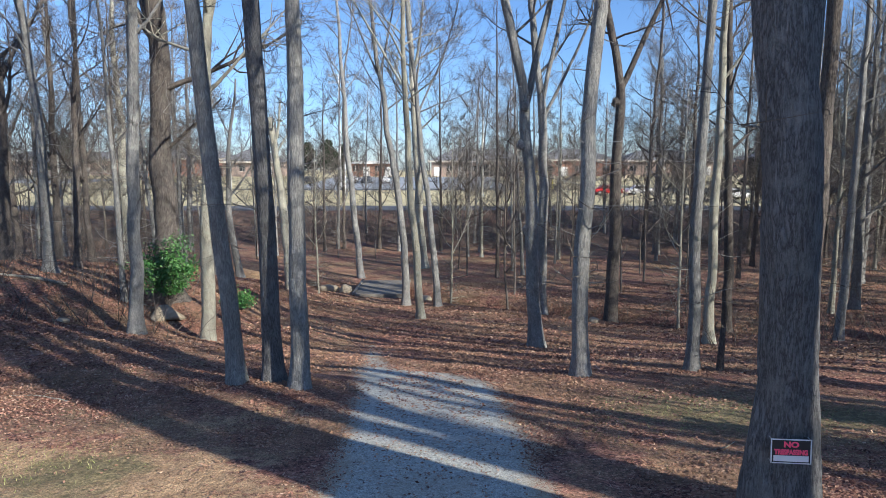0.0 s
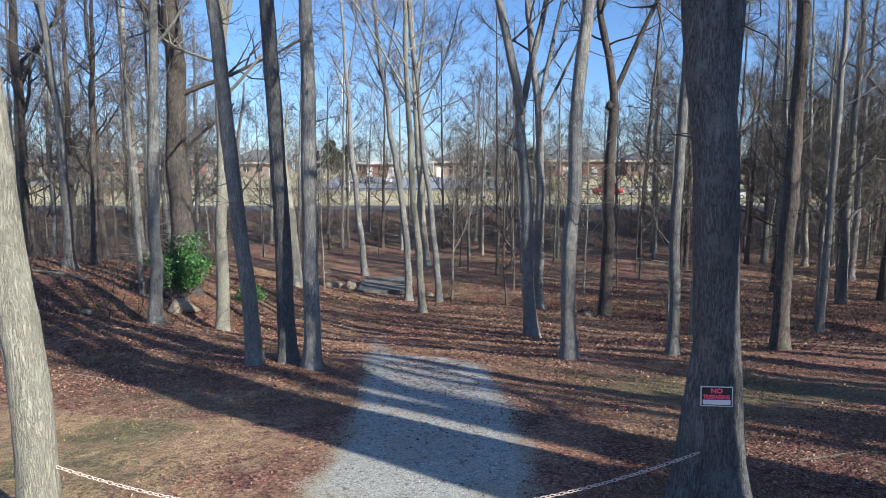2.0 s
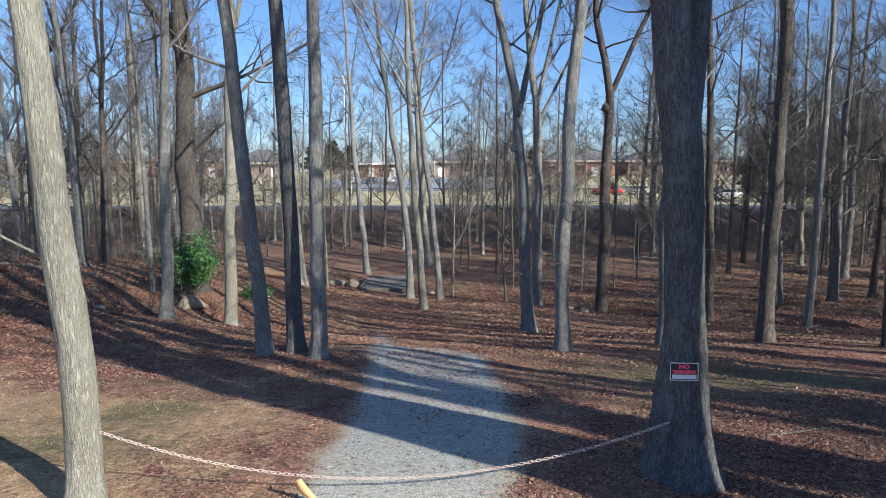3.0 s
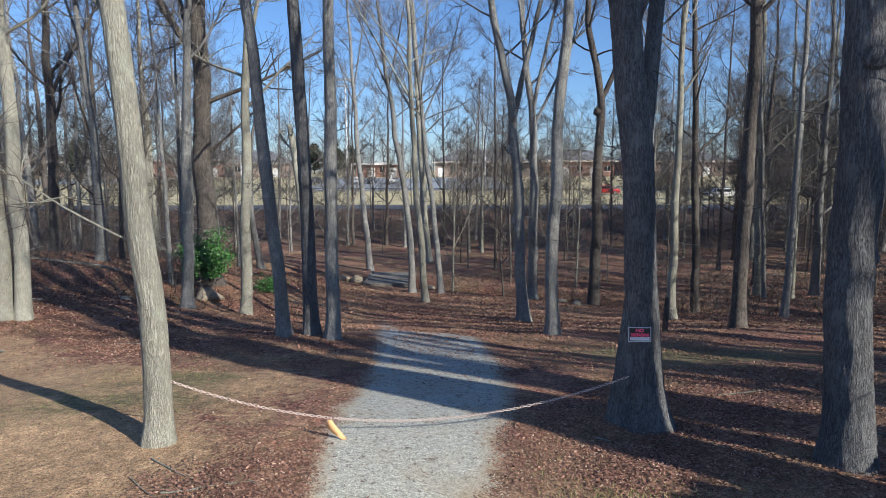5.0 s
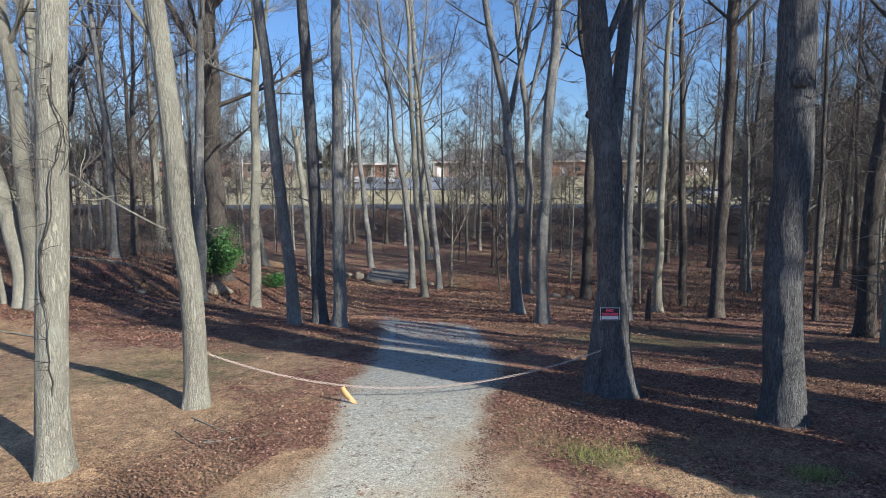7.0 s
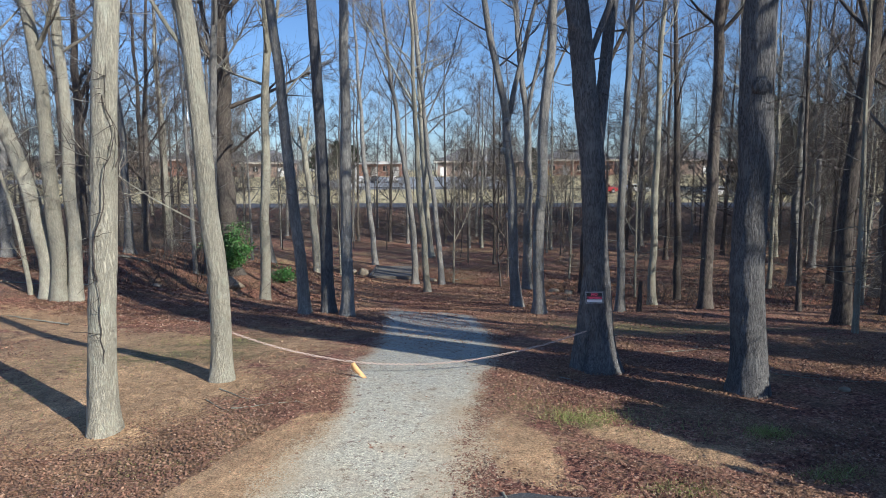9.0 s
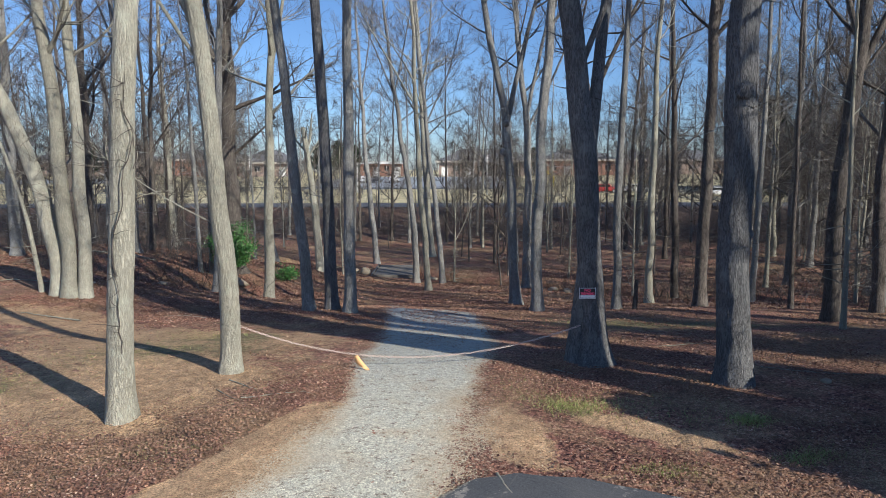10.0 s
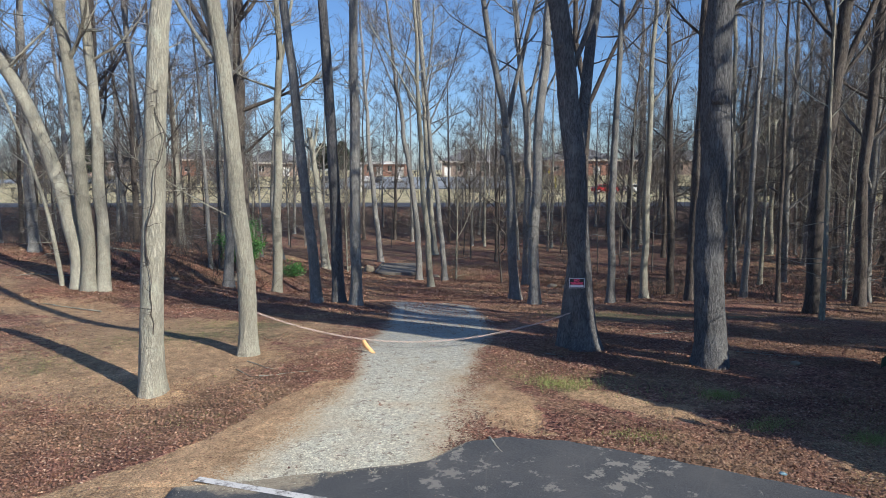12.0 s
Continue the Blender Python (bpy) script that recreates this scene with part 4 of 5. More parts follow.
for i, (x, y, size) in enumerate(((-11.6, 25.5, 0.9), (-13.4, 29.5, 1.0), (-12.4, 34.0, 0.9), (-18.5, 33.0, 1.1), (-15.8, 38.5, 1.05), (-9.8, 40.5, 0.9))):
    plant(forms[(3, 0, 4, 6, 0, 3)[i]], x, y, size, 47 * i)
taken = [(o.location.x, o.location.y) for o in scene.objects if o.name.startswith("tree") and o.parent is None]


def free(x, y, d):
    return all((x - a) ** 2 + (y - b) ** 2 > d * d for a, b in taken)


made = 0
while made < 165:
    # the belt of stems at the bank, and the woods to either hand
    k = g.random()
    if k < 0.42:
        x, y, kind = g.uniform(-42, 44), g.uniform(46, 64), forms
    elif k < 0.72:
        x = g.uniform(13, 46)
        y, kind = g.uniform(max(14.0, x * 0.95), 60), (forms if g.random() < 0.72 else big)
    else:
        x = g.uniform(-44, -14)
        y, kind = g.uniform(max(15.0, -x * 1.0), 58), (forms if g.random() < 0.55 else big)
    if (x < -14 and g.random() < (0.62 if y < 26 else 0.25)) or (x > 13 and y < 46 and g.random() < 0.5) or not free(x, y, 1.4) or (abs(x + 2) < 8 and y < 50) or (-6 < x < 6 and y < 53 and g.random() < 0.6):
        continue
    taken.append((x, y))
    which, size, turn = kind[int(g.integers(len(kind)))], g.uniform(0.75, 1.15), g.uniform(0, 360)
    if (x < -13 or x > 0.52 * y or made % 3) and (x > -13 or made % 3 != 1):
        plant(which, x, y, size, turn)
    made += 1


def simple_tree(seed, r, tall, limbs, first, reach, thin, twigs=3):
    """The arrays of a plain bare tree, for woods that nobody could count."""
    g, t = np.random.default_rng(seed), Skin()
    hs = np.linspace(-0.3, tall, 9)
    t.tube(np.stack([0.4 * fbm(hs * 0.3 + seed, hs * 0, 1.0, 2), 0.4 * fbm(hs * 0.3, hs * 0 + seed, 1.0, 2), hs], -1), r * np.linspace(1.1, 0.15, 9), 7)
    for k in range(limbs):
        h = first + (tall - first) * (k + g.random()) / limbs * 0.97
        a, ln = 2.4 * k + g.uniform(-0.5, 0.5), reach * g.uniform(0.5, 1.0) * (1.15 - 0.6 * h / tall)
        Q = branch_path(g, (0, 0, h), (math.cos(a), math.sin(a), g.uniform(0.4, 1.2)), ln, 4, 0.4, 0.2)
        t.tube(Q, np.linspace(0.06 * ln ** 0.5, thin, 5) * 0.6, 4)
        for j in range(7):
            f = g.uniform(0.25, 1.0) * 4
            i = min(int(f), 3)
            P = branch_path(g, Q[i] + (Q[i + 1] - Q[i]) * (f - i), unit(Q[i + 1] - Q[i]) + unit(g.normal(0, 1, 3)) * 0.9, ln * g.uniform(0.25, 0.5), 2, 0.3, 0.25)
            t.tube(P, np.linspace(thin * 1.6, thin * 0.7, 3), 3)
            for m in range(twigs):
                W = branch_path(g, P[1 + m % 2], P[2] - P[0] + g.normal(0, 0.4, 3), ln * g.uniform(0.12, 0.3), 1, 0.2, 0.3)
                t.tube(W, np.linspace(thin, thin * 0.5, 2), 3)
    return np.concatenate(t.V), np.concatenate(t.Q)


def woods(name, forms_, places, mat, label):
    S = Skin()
    for i, (x, y, s, turn) in enumerate(places):
        V, Q = forms_[i % len(forms_)]
        c, n = math.cos(turn) * s, math.sin(turn) * s
        S.add(np.stack([c * V[:, 0] - n * V[:, 1] + x, n * V[:, 0] + c * V[:, 1] + y, s * V[:, 2] + H(x, y)], -1), Q)
    return tagged(new(name, S.mesh(name, mat)), label, "woods", kind="stuff")


# unseen woods added along the car park's edge, towards the sun, for shade, and round behind
places = []
while len(places) < 84:
    x, y = (g.uniform(11, 46), g.uniform(-30, 22)) if len(places) < 38 else (g.uniform(11, 85), g.uniform(-48, 45))
    side = 0.615 * x + 0.79 * y
    if side < 5.3 or x < 0.72 * (y + 7.3) + 2.0 or side > 60 or not free(x, y, 2.2):
        continue
    taken.append((x, y))
    places.append((x, y, g.uniform(0.85, 1.1), g.uniform(0, 6.28)))
places = [q for i, q in enumerate(places) if 0.615 * q[0] + 0.79 * q[1] < 10.5 or i % 5 < 2]
for i in range(34):
    x = g.uniform(24, 52)
    places.append((x, g.uniform(0.55 * x - 8, 0.95 * x - 6), g.uniform(0.45, 0.75), g.uniform(0, 6.28)))
for i in range(30):
    x = g.uniform(13, 22)
    low = max(-4.0, (8.6 - 0.615 * x) / 0.79)
    places.append((x, g.uniform(low, max(low + 0.5, (x - 2.0) / 0.72 - 7.8)), g.uniform(0.38, 0.48), g.uniform(0, 6.28)))
for i in range(56):
    x = g.uniform(19, 38)
    places.append((x, g.uniform((21.0 - 0.615 * x) / 0.79, max((21.5 - 0.615 * x) / 0.79, (x - 2.0) / 0.72 - 7.6)), g.uniform(0.45, 0.62), g.uniform(0, 6.28)))
for i in range(22):
    a = radians(g.uniform(185, 280))
    places.append((34 * math.cos(a) + g.uniform(-5, 5), -6 + 30 * math.sin(a) + g.uniform(-5, 5), g.uniform(0.8, 1.0), g.uniform(0, 6.28)))
woods("side_woods", [simple_tree(300 + i, 0.22, 20, 11, 6.0, 4.0, 0.009, 1) for i in range(5)], places, BARK_BROWN, "unseen bare woods added round the car park for shade")

# slender saplings with upswept twigs, on the valley floor and the bank
places = []
while len(places) < 70:
    x, y = g.uniform(-40, 42), g.uniform(30, 64)
    if free(x, y, 0.9) and not (-7 < x < 1 and y < 42):
        taken.append((x, y))
        places.append((x, y, g.uniform(0.6, 1.15), g.uniform(0, 6.28)))
woods("saplings", [simple_tree(340 + i, 0.055, 11, 12, 2.0, 2.6, 0.0065) for i in range(6)], places, TWIG, "slender bare saplings among the trees")

# ---- the sign on the oak ----
sign = tagged(new("warning_sign"), "black and red printed warning sign with white border nailed to oak", "sign")
sign.matrix_world = pose(2.60, 4.50, 1.257, 90, 0, -10) @ pose(0, 0, 0, 0, 0, 2.0) @ Matrix.Diagonal((0.93, 0.95, 1, 1))
part("panel", box(0.305, 0.203, 0.003, (0, 0, 0), 0.001), SIGN_WHITE, sign, "white plastic backing panel")
part("black_field", box(0.285, 0.183, 0.002, (0, 0, 0.0022)), SIGN_BLACK, sign)
part("white_field", box(0.262, 0.048, 0.002, (0, -0.058, 0.0036)), SIGN_WHITE, sign, "blank white strip")


def lettering(text, size, x, y, z, parent, mat, wide):
    c = bpy.data.curves.new("lettering", "FONT")
    c.body, c.size, c.align_x, c.extrude, c.offset = text, size, "CENTER", 0.0006, 0.0034
    ob = under("lettering", c, parent)
    c.materials.append(mat)
    ob.location, ob.scale = (x, y, z), (wide, 1, 1)


lettering("NO", 0.062, 0, 0.036, 0.0040, sign, SIGN_RED, 1.15)
lettering("TRESPASSING", 0.056, 0, -0.024, 0.0040, sign, SIGN_RED, 0.74)
for sx in (-0.145, 0.145):
    for sy in (-0.094, 0.094):
        part("nail", rod(0.004, 0.004, (sx, sy, -0.06), (sx, sy, 0.005), 8), GALV, sign)

# ---- the chain across the drive ----
chain = tagged(new("chain"), "pale sagging chain slung between two trees across the drive", "chain")
A, B = Vector((-3.34, 4.03, 0.80)), Vector((2.50, 4.60, 0.66))
chain.location = A
pts = []
for i in range(401):
    s = i / 400
    p = A.lerp(B, s)
    p.z -= 4 * 0.56 * s * (1 - s) * (1 + 0.12 * (0.5 - s))
    pts.append(p - A)
me = bpy.data.meshes.new("link")
bm = bmesh.new()
ring = [(0.019 * math.cos(t) + (0.010 if math.cos(t) > 0 else -0.010), 0.0135 * math.sin(t)) for t in np.linspace(0, 2 * math.pi, 10, endpoint=False)]
loops = []
for i, (px, py) in enumerate(ring):
    q = Vector((px, py, 0))
    n = Vector((px * 0.5, py, 0)).normalized()
    loops.append([bm.verts.new(q + 0.0045 * (math.cos(a) * n + math.sin(a) * Vector((0, 0, 1)))) for a in (0, 1.571, 3.142, 4.712)])
for i in range(10):
    for j in range(4):
        bm.faces.new((loops[i][j], loops[(i + 1) % 10][j], loops[(i + 1) % 10][(j + 1) % 4], loops[i][(j + 1) % 4]))
bm.to_mesh(me)
bm.free()
me.materials.append(CHAIN)
run, k = 0.0, 0
for a, b in zip(pts[:-1], pts[1:]):
    run += (b - a).length
    if run >= 0.044:
        run -= 0.044
        k += 1
        ob = under("link", me, chain)
        ob.matrix_basis = Matrix.Translation(b) @ (b - a).to_track_quat("X", "Z").to_matrix().to_4x4() @ pose(0, 0, 0, 90 * (k % 2) + 8 * math.sin(k))
# a torn board hangs at the chain
bm = bmesh.new()
rowsv = []
for i in range(9):
    s = i / 8
    w = 0.012 + 0.042 * math.sin(math.pi * (0.12 + 0.80 * s))
    zz, yy = 0.115 - 0.25 * s, 0.02 * math.sin(3 * s) - (0.05 * max(0, s - 0.7))
    xx = -0.07 + 0.20 * s * s
    rowsv.append([bm.verts.new((xx + u * w, yy + d, zz + 0.01 * u)) for u in (-1, 1) for d in (-0.004, 0.004)])
for r0, r1 in zip(rowsv[:-1], rowsv[1:]):
    for a, b in ((0, 1), (1, 3), (3, 2), (2, 0)):
        bm.faces.new((r0[a], r0[b], r1[b], r1[a]))
bm.faces.new(rowsv[0]), bm.faces.new(rowsv[-1])
bmesh.ops.recalc_face_normals(bm, faces=bm.faces[:])
flag = part("hanging_board", bm, BOARD, None, "", True)
flag.location = (-1.31, 4.09, H(-1.31, 4.1) + 0.155)
tagged(flag, "faded orange-yellow torn board hanging from the chain", "board")


# ---- the slab bridge, its stones, the holly ----
slab = tagged(new("slab_bridge"), "flat pale concrete slab bridge over the creek", "bridge")
zb = -3.30
slab.location = (-3.35, 34.9, zb)
for i in range(3):
    bm = box(2.6, 1.38, 0.22, (0, -1.42 + 1.42 * i, 0.02 * (i % 2)), 0.02)
    part("slab", bm, CONCRETE, slab)
for sx in (-1.38, 1.38):
    part("kerb", box(0.14, 4.3, 0.12, (sx, 0, 0.12), 0.02), CONCRETE, slab)
for sy in (-1.95, 1.95):
    part("abutment", box(2.8, 0.4, 0.9, (0, sy, -0.5), 0.03), CONCRETE, slab)


def boulder(x, y, sx, sy, sz, seed, label="rounded tan field stone among leaves", turn=0.0, sink=0.3):
    bm = bmesh.new()
    bmesh.ops.create_icosphere(bm, subdivisions=3, radius=1.0)
    off = Vector((seed * 3.7, seed * 1.3, 0))
    for v in bm.verts:
        n = noise.fractal(v.co * 1.1 + off, 1.0, 2.0, 3)
        f = noise.cell(v.co * 1.6 + off) * 0.05
        v.co = Vector((v.co.x * sx, v.co.y * sy, v.co.z * sz)) * (1 + 0.22 * n + f)
    ob = part("boulder", bm, ROCK, None, "", True)
    ob.matrix_world = Matrix.Translation((x, y, H(x, y) + sz * (1 - sink) - sz * 0.3)) @ pose(0, 0, 0, 0, 0, turn)
    return tagged(ob, label, "stone")


boulder(-5.3, 33.9, 0.36, 0.32, 0.32, 1)
boulder(-6.3, 34.1, 0.62, 0.30, 0.26, 2, "low tan stone block beside the bridge")
boulder(-1.0, 34.6, 0.4, 0.35, 0.35, 5)
boulder(-11.2, 18.2, 0.20, 0.14, 0.10, 6, "small pale stone on the leafy slope")
boulder(5.4, 25.3, 0.26, 0.22, 0.14, 7, "grey stone on the creek bank")
boulder(6.0, 24.6, 0.22, 0.22, 0.15, 8, "grey stone on the creek bank")
boulder(6.25, 3.55, 0.08, 0.06, 0.045, 10, "small grey stone beside the oak")


def leaf_quads(g, C, size, flat=0.0):
    """Small bent leaves at the centres C, as quads."""
    n = len(C)
    d = g.normal(0, 1, (n, 3))
    d[:, 2] *= 1 - flat
    d /= np.linalg.norm(d, axis=1)[:, None]
    e = np.cross(d, g.normal(0, 1, (n, 3)) * np.array([1 - flat, 1 - flat, 1.0]) + np.array([0, 0, 1e-3]))
    e /= np.linalg.norm(e, axis=1)[:, None] + 1e-9
    s = (size * g.uniform(0.6, 1.3, n))[:, None]
    nn = np.cross(d, e)
    V = np.stack([C - d * s, C - e * s * 0.55 + nn * s * 0.15, C + d * s, C + e * s * 0.55 + nn * s * 0.15], 1)
    return V.reshape(-1, 3), np.arange(4 * n).reshape(n, 4)


def bush(x, y, w, tall, low, n, seed, label):
    """A holly: bare stems below, then layered clumps of leaves with gaps between them."""
    g = np.random.default_rng(seed)
    root = new("holly_bush")
    root.location = (x, y, H(x, y))
    st = Skin()
    C = []
    for i in range(30):
        a, lean = g.uniform(0, 6.28), g.uniform(0.15, 1.0)
        tip = np.array([w * lean * math.cos(a), w * lean * math.sin(a), low + (tall - low) * (1.0 - 0.55 * lean * lean) * g.uniform(0.45, 1.0)])
        P = np.linspace(0, 1, 7)[:, None] * tip[None]
        P[1:6, :2] *= 0.72
        P[1:] += g.normal(0, 0.06, (6, 3))
        st.tube(P, np.linspace(0.02, 0.006, 7), 5)
        for k in range(5):
            j = int(g.integers(3, 7))
            c = P[j] + g.normal(0, 0.20, 3) * np.array([1, 1, 0.6])
            m = n // 150
            q = c + g.normal(0, 1, (m, 3)) * np.array([0.17, 0.17, 0.09])
            C.append(q[q[:, 2] > low * 0.75])
    C = np.concatenate(C)
    under("stem", st.mesh("stem", BARK_BROWN), root)
    V, Q = leaf_quads(g, C, np.full(len(C), 0.052))
    under("foliage", mesh_of("foliage", V, Q, HOLLY, False), root, "glossy dark green leaves")
    return tagged(root, label, "bush")


bush(-9.2, 20.9, 1.0, 2.35, 0.65, 6500, 3, "glossy green holly bush before a massive tree")
bush(-7.6, 23.2, 0.40, 0.7, 0.15, 1200, 4, "smaller dark holly bush beside a pale trunk")
# pale exposed root foot under the holly
bm = bmesh.new()
bmesh.ops.create_cone(bm, cap_ends=True, segments=18, radius1=0.55, radius2=0.16, depth=0.75)
for v in bm.verts:
    a = math.atan2(v.co.y, v.co.x)
    if v.co.z < 0:
        v.co.x, v.co.y = v.co.x * (1 + 0.35 * math.sin(3 * a + 1)), v.co.y * (1 + 0.35 * math.sin(3 * a + 1))
bmesh.ops.subdivide_edges(bm, edges=bm.edges[:], cuts=2, use_grid_fill=True)
for v in bm.verts:
    v.co *= 1 + 0.12 * noise.noise(v.co * 4)
stump = part("tree_stump", bm, ROCK, None, "", True)
stump.matrix_world = Matrix.Translation((-9.1, 20.2, H(-9.1, 20.2) + 0.17)) @ Matrix.Diagonal((0.95, 0.9, 0.6, 1))
tagged(stump, "pale weathered root stump under the holly bush", "stump")
# a short broken stub between the trees
t = Skin()
hs = np.linspace(-0.2, 0.95, 12)
t.tube(np.stack([0.03 * hs, 0 * hs, hs], -1), np.linspace(0.085, 0.05, 12), 10, 1 + 0.15 * np.random.default_rng(2).random((12, 10)))
stub = new("broken_stub", t.mesh("broken_stub", BARK_BROWN))
stub.location = (6.05, 13.4, H(6.05, 13.4))
tagged(stub, "short broken dark stub of a small tree", "stump")


def fallen(x, y, turn, ln, r, seed, label="dead fallen branch lying on the leaves"):
    g = np.random.default_rng(seed)
    t = Skin()
    P = branch_path(g, (0, 0, 0), (1, 0, 0), ln, 10, 0.0, 0.17)
    c, s = math.cos(radians(turn)), math.sin(radians(turn))

    def lay(Q, lift):
        W = np.stack([x + c * Q[:, 0] - s * Q[:, 1], y + s * Q[:, 0] + c * Q[:, 1]], -1)
        return np.stack([W[:, 0] - x, W[:, 1] - y, height(W[:, 0], W[:, 1]) - H(x, y) + lift], -1)

    t.tube(lay(P, r + 0.005), np.linspace(r, r * 0.35, 11), 6)
    for i in range(int(ln)):
        j = int(g.integers(2, 10))
        Q = branch_path(g, P[j], (1, g.choice([-1, 1]) * g.uniform(0.5, 1.2), 0), ln * g.uniform(0.12, 0.35), 4, 0.0, 0.2)
        t.tube(lay(Q, r + 0.01 + 0.04 * g.random()), np.linspace(r * 0.35, r * 0.12, 5), 5)
    ob = new("fallen_branch", t.mesh("fallen_branch", BARK_PALE))
    ob.location = (x, y, H(x, y))
    return tagged(ob, label, "branch", "fallen branches")


fallen(-3.35, 3.5, -48, 0.8, 0.010, 1), fallen(-2.9, 2.72, 2, 1.0, 0.011, 2), fallen(-3.4, 3.05, -28, 0.65, 0.009, 3), fallen(2.0, 4.25, -35, 0.5, 0.012, 4)
fallen(-9.4, 9.6, 160, 2.2, 0.025, 5), fallen(-6.4, 10.4, 140, 1.3, 0.015, 6), fallen(4.4, 6.2, 10, 1.7, 0.015, 7), fallen(5.6, 4.4, -8, 2.2, 0.012, 8)
fallen(0.74, 0.34, -80, 0.62, 0.02, 9, "short dead stick lying on the asphalt edge"), fallen(-0.36, -0.5, -30, 0.52, 0.014, 10, "thin dead stick on the asphalt edge")
fallen(-13.0, 21.5, 170, 4.0, 0.06, 11), fallen(-12.0, 15.0, 200, 2.5, 0.03, 12), fallen(-9.0, 20.2, 150, 2.0, 0.03, 13), fallen(3.6, 8.0, 30, 0.6, 0.01, 14)
fallen(-1.1, -0.55, -10, 0.5, 0.006, 15, "thin dead stick on the asphalt edge"), fallen(12, 22, 20, 3.0, 0.05, 16), fallen(6.0, 27.8, 160, 3.0, 0.06, 17)

# a dead vine up the pale trunk, and the litter at the lot's edge
t = Skin()
vg = np.random.default_rng(41)
for ph, h0, h1, thick in ((-1.65, 2.0, 4.4, 0.011), (-1.9, 0.95, 2.2, 0.008), (-1.3, 3.4, 4.6, 0.006)):
    hh = np.linspace(h0, h1, 40)
    a = ph + 0.62 * np.sin(hh * 2.6 + ph) + 0.26 * np.sin(hh * 6.3 + 2 * ph) + 0.9 * fbm(hh * 2.6, hh * 0 + 9.0 * ph, 1.0, 4)
    P = np.stack([0.0675 * hh + 0.0045 * hh ** 2 * 0.9 + 0.166 * np.cos(a), 0.166 * np.sin(a), hh], -1)
    t.tube(P, np.linspace(thick, thick * 0.4, 40), 6)
    for k in range(7):
        at = P[int(vg.integers(6, 39))]
        out = np.array([math.cos(ph) + vg.normal(0, 0.8), math.sin(ph) + vg.normal(0, 0.4), vg.uniform(-0.5, 0.4)])
        t.tube(branch_path(vg, at, out, vg.uniform(0.10, 0.38), 4, 0.0, 0.3), np.linspace(0.005, 0.002, 5), 4)
vine = new("dead_vine", t.mesh("dead_vine", BARK_BROWN))
vine.location = (-4.28, 1.98, H(-4.28, 1.98))
tagged(vine, "dead brown vine clinging to a pale trunk", "vine")
bm = bmesh.new()
bmesh.ops.create_icosphere(bm, subdivisions=2, radius=0.03)
for v in bm.verts:
    v.co = Vector((v.co.x * 1.5, v.co.y, v.co.z * 0.5)) * (1 + 0.5 * noise.noise(v.co * 40))
lit = part("plastic_litter", bm, LITTER_BLUE, None)
lit.location = (3.9, -0.62, H(3.9, -0.62) + 0.05)
tagged(lit, "crumpled blue plastic litter at the asphalt edge", "litter")

# ---- across the road: school grounds ----
ribbon("road", [(x, 68.4) for x in np.linspace(-300, 300, 61)], 5.2, 0.03, ROADTAR, "grey two-lane road along the top of the bank", "road", 6)
ribbon("field_lot", [(x, 134.0) for x in np.linspace(-27, 12, 21)], 50.0, 0.06, FARLOT, "pale grey car park in front of the school", "car park", 26)
ribbon("side_lot", [(x, 140.0) for x in np.linspace(-115, -74, 21)], 18.0, 0.06, FARLOT, "grey car park beside the far buildings", "car park", 10)
# added posts and dark rails draw the kerb's shadow line beyond the lawn
rail = tagged(new("fence"), "low dark rails in place of a kerb shadow along the far side of the lawn", "fence")
rail.location = (0, 107, H(0, 107))
for i in range(41):
    part("post", box(0.10, 0.10, 0.7, (-60 + 3 * i, 0, 0.25)), GALV, rail)
for zz in (0.28, 0.54):
    part("rail", box(121, 0.05, 0.10, (0, 0, zz)), CAR_DARK, rail)


def building(x0, x1, y, deep, eave, ridge, wall, roof, label, bays, doors=(), fascia=None):
    """A long low building with a hipped roof, a door and windows at each bay."""
    z = H((x0 + x1) / 2, y) - 0.2
    root = tagged(new("school_building"), label, "building")
    root.location = ((x0 + x1) / 2, y, z)
    w = x1 - x0
    part("wall", box(w, deep, eave, (0, deep / 2, eave / 2)), wall, root)
    bm = bmesh.new()
    o = 0.9
    a = [bm.verts.new(p) for p in ((-w / 2 - o, -o, eave), (w / 2 + o, -o, eave), (w / 2 + o, deep + o, eave), (-w / 2 - o, deep + o, eave))]
    b = [bm.verts.new(p) for p in ((-w / 2 + deep * 0.35, deep / 2, ridge), (w / 2 - deep * 0.35, deep / 2, ridge))]
    for f in ((a[0], a[1], b[1], b[0]), (a[1], a[2], b[1]), (a[2], a[3], b[0], b[1]), (a[3], a[0], b[0]), (a[3], a[2], a[1], a[0])):
        bm.faces.new(f)
    part("roof", bm, roof, root)
    part("fascia", box(w + 1.9, 0.12, 0.45, (0, -o - 0.07, eave - 0.1)), fascia or CREAM, root)
    for i in range(bays):
        bx = -w / 2 + w * (i + 0.5) / bays
        if i in doors:
            d = part("door", box(1.6, 0.14, 2.3, (bx, -0.04, 1.35)), WHITE, root, "white door")
            part("door_frame", box(1.9, 0.08, 2.5, (bx, -0.02, 1.4)), CREAM, d)
        else:
            d = part("window", box(w / bays * 0.42, 0.10, 1.4, (bx, -0.03, 2.2)), GLASS_DARK, root)
            part("sill", box(w / bays * 0.46, 0.22, 0.12, (bx, -0.08, 1.45)), CREAM, d)
            part("mullion", box(0.10, 0.16, 1.4, (bx, -0.05, 2.2)), WHITE, d)
    return root


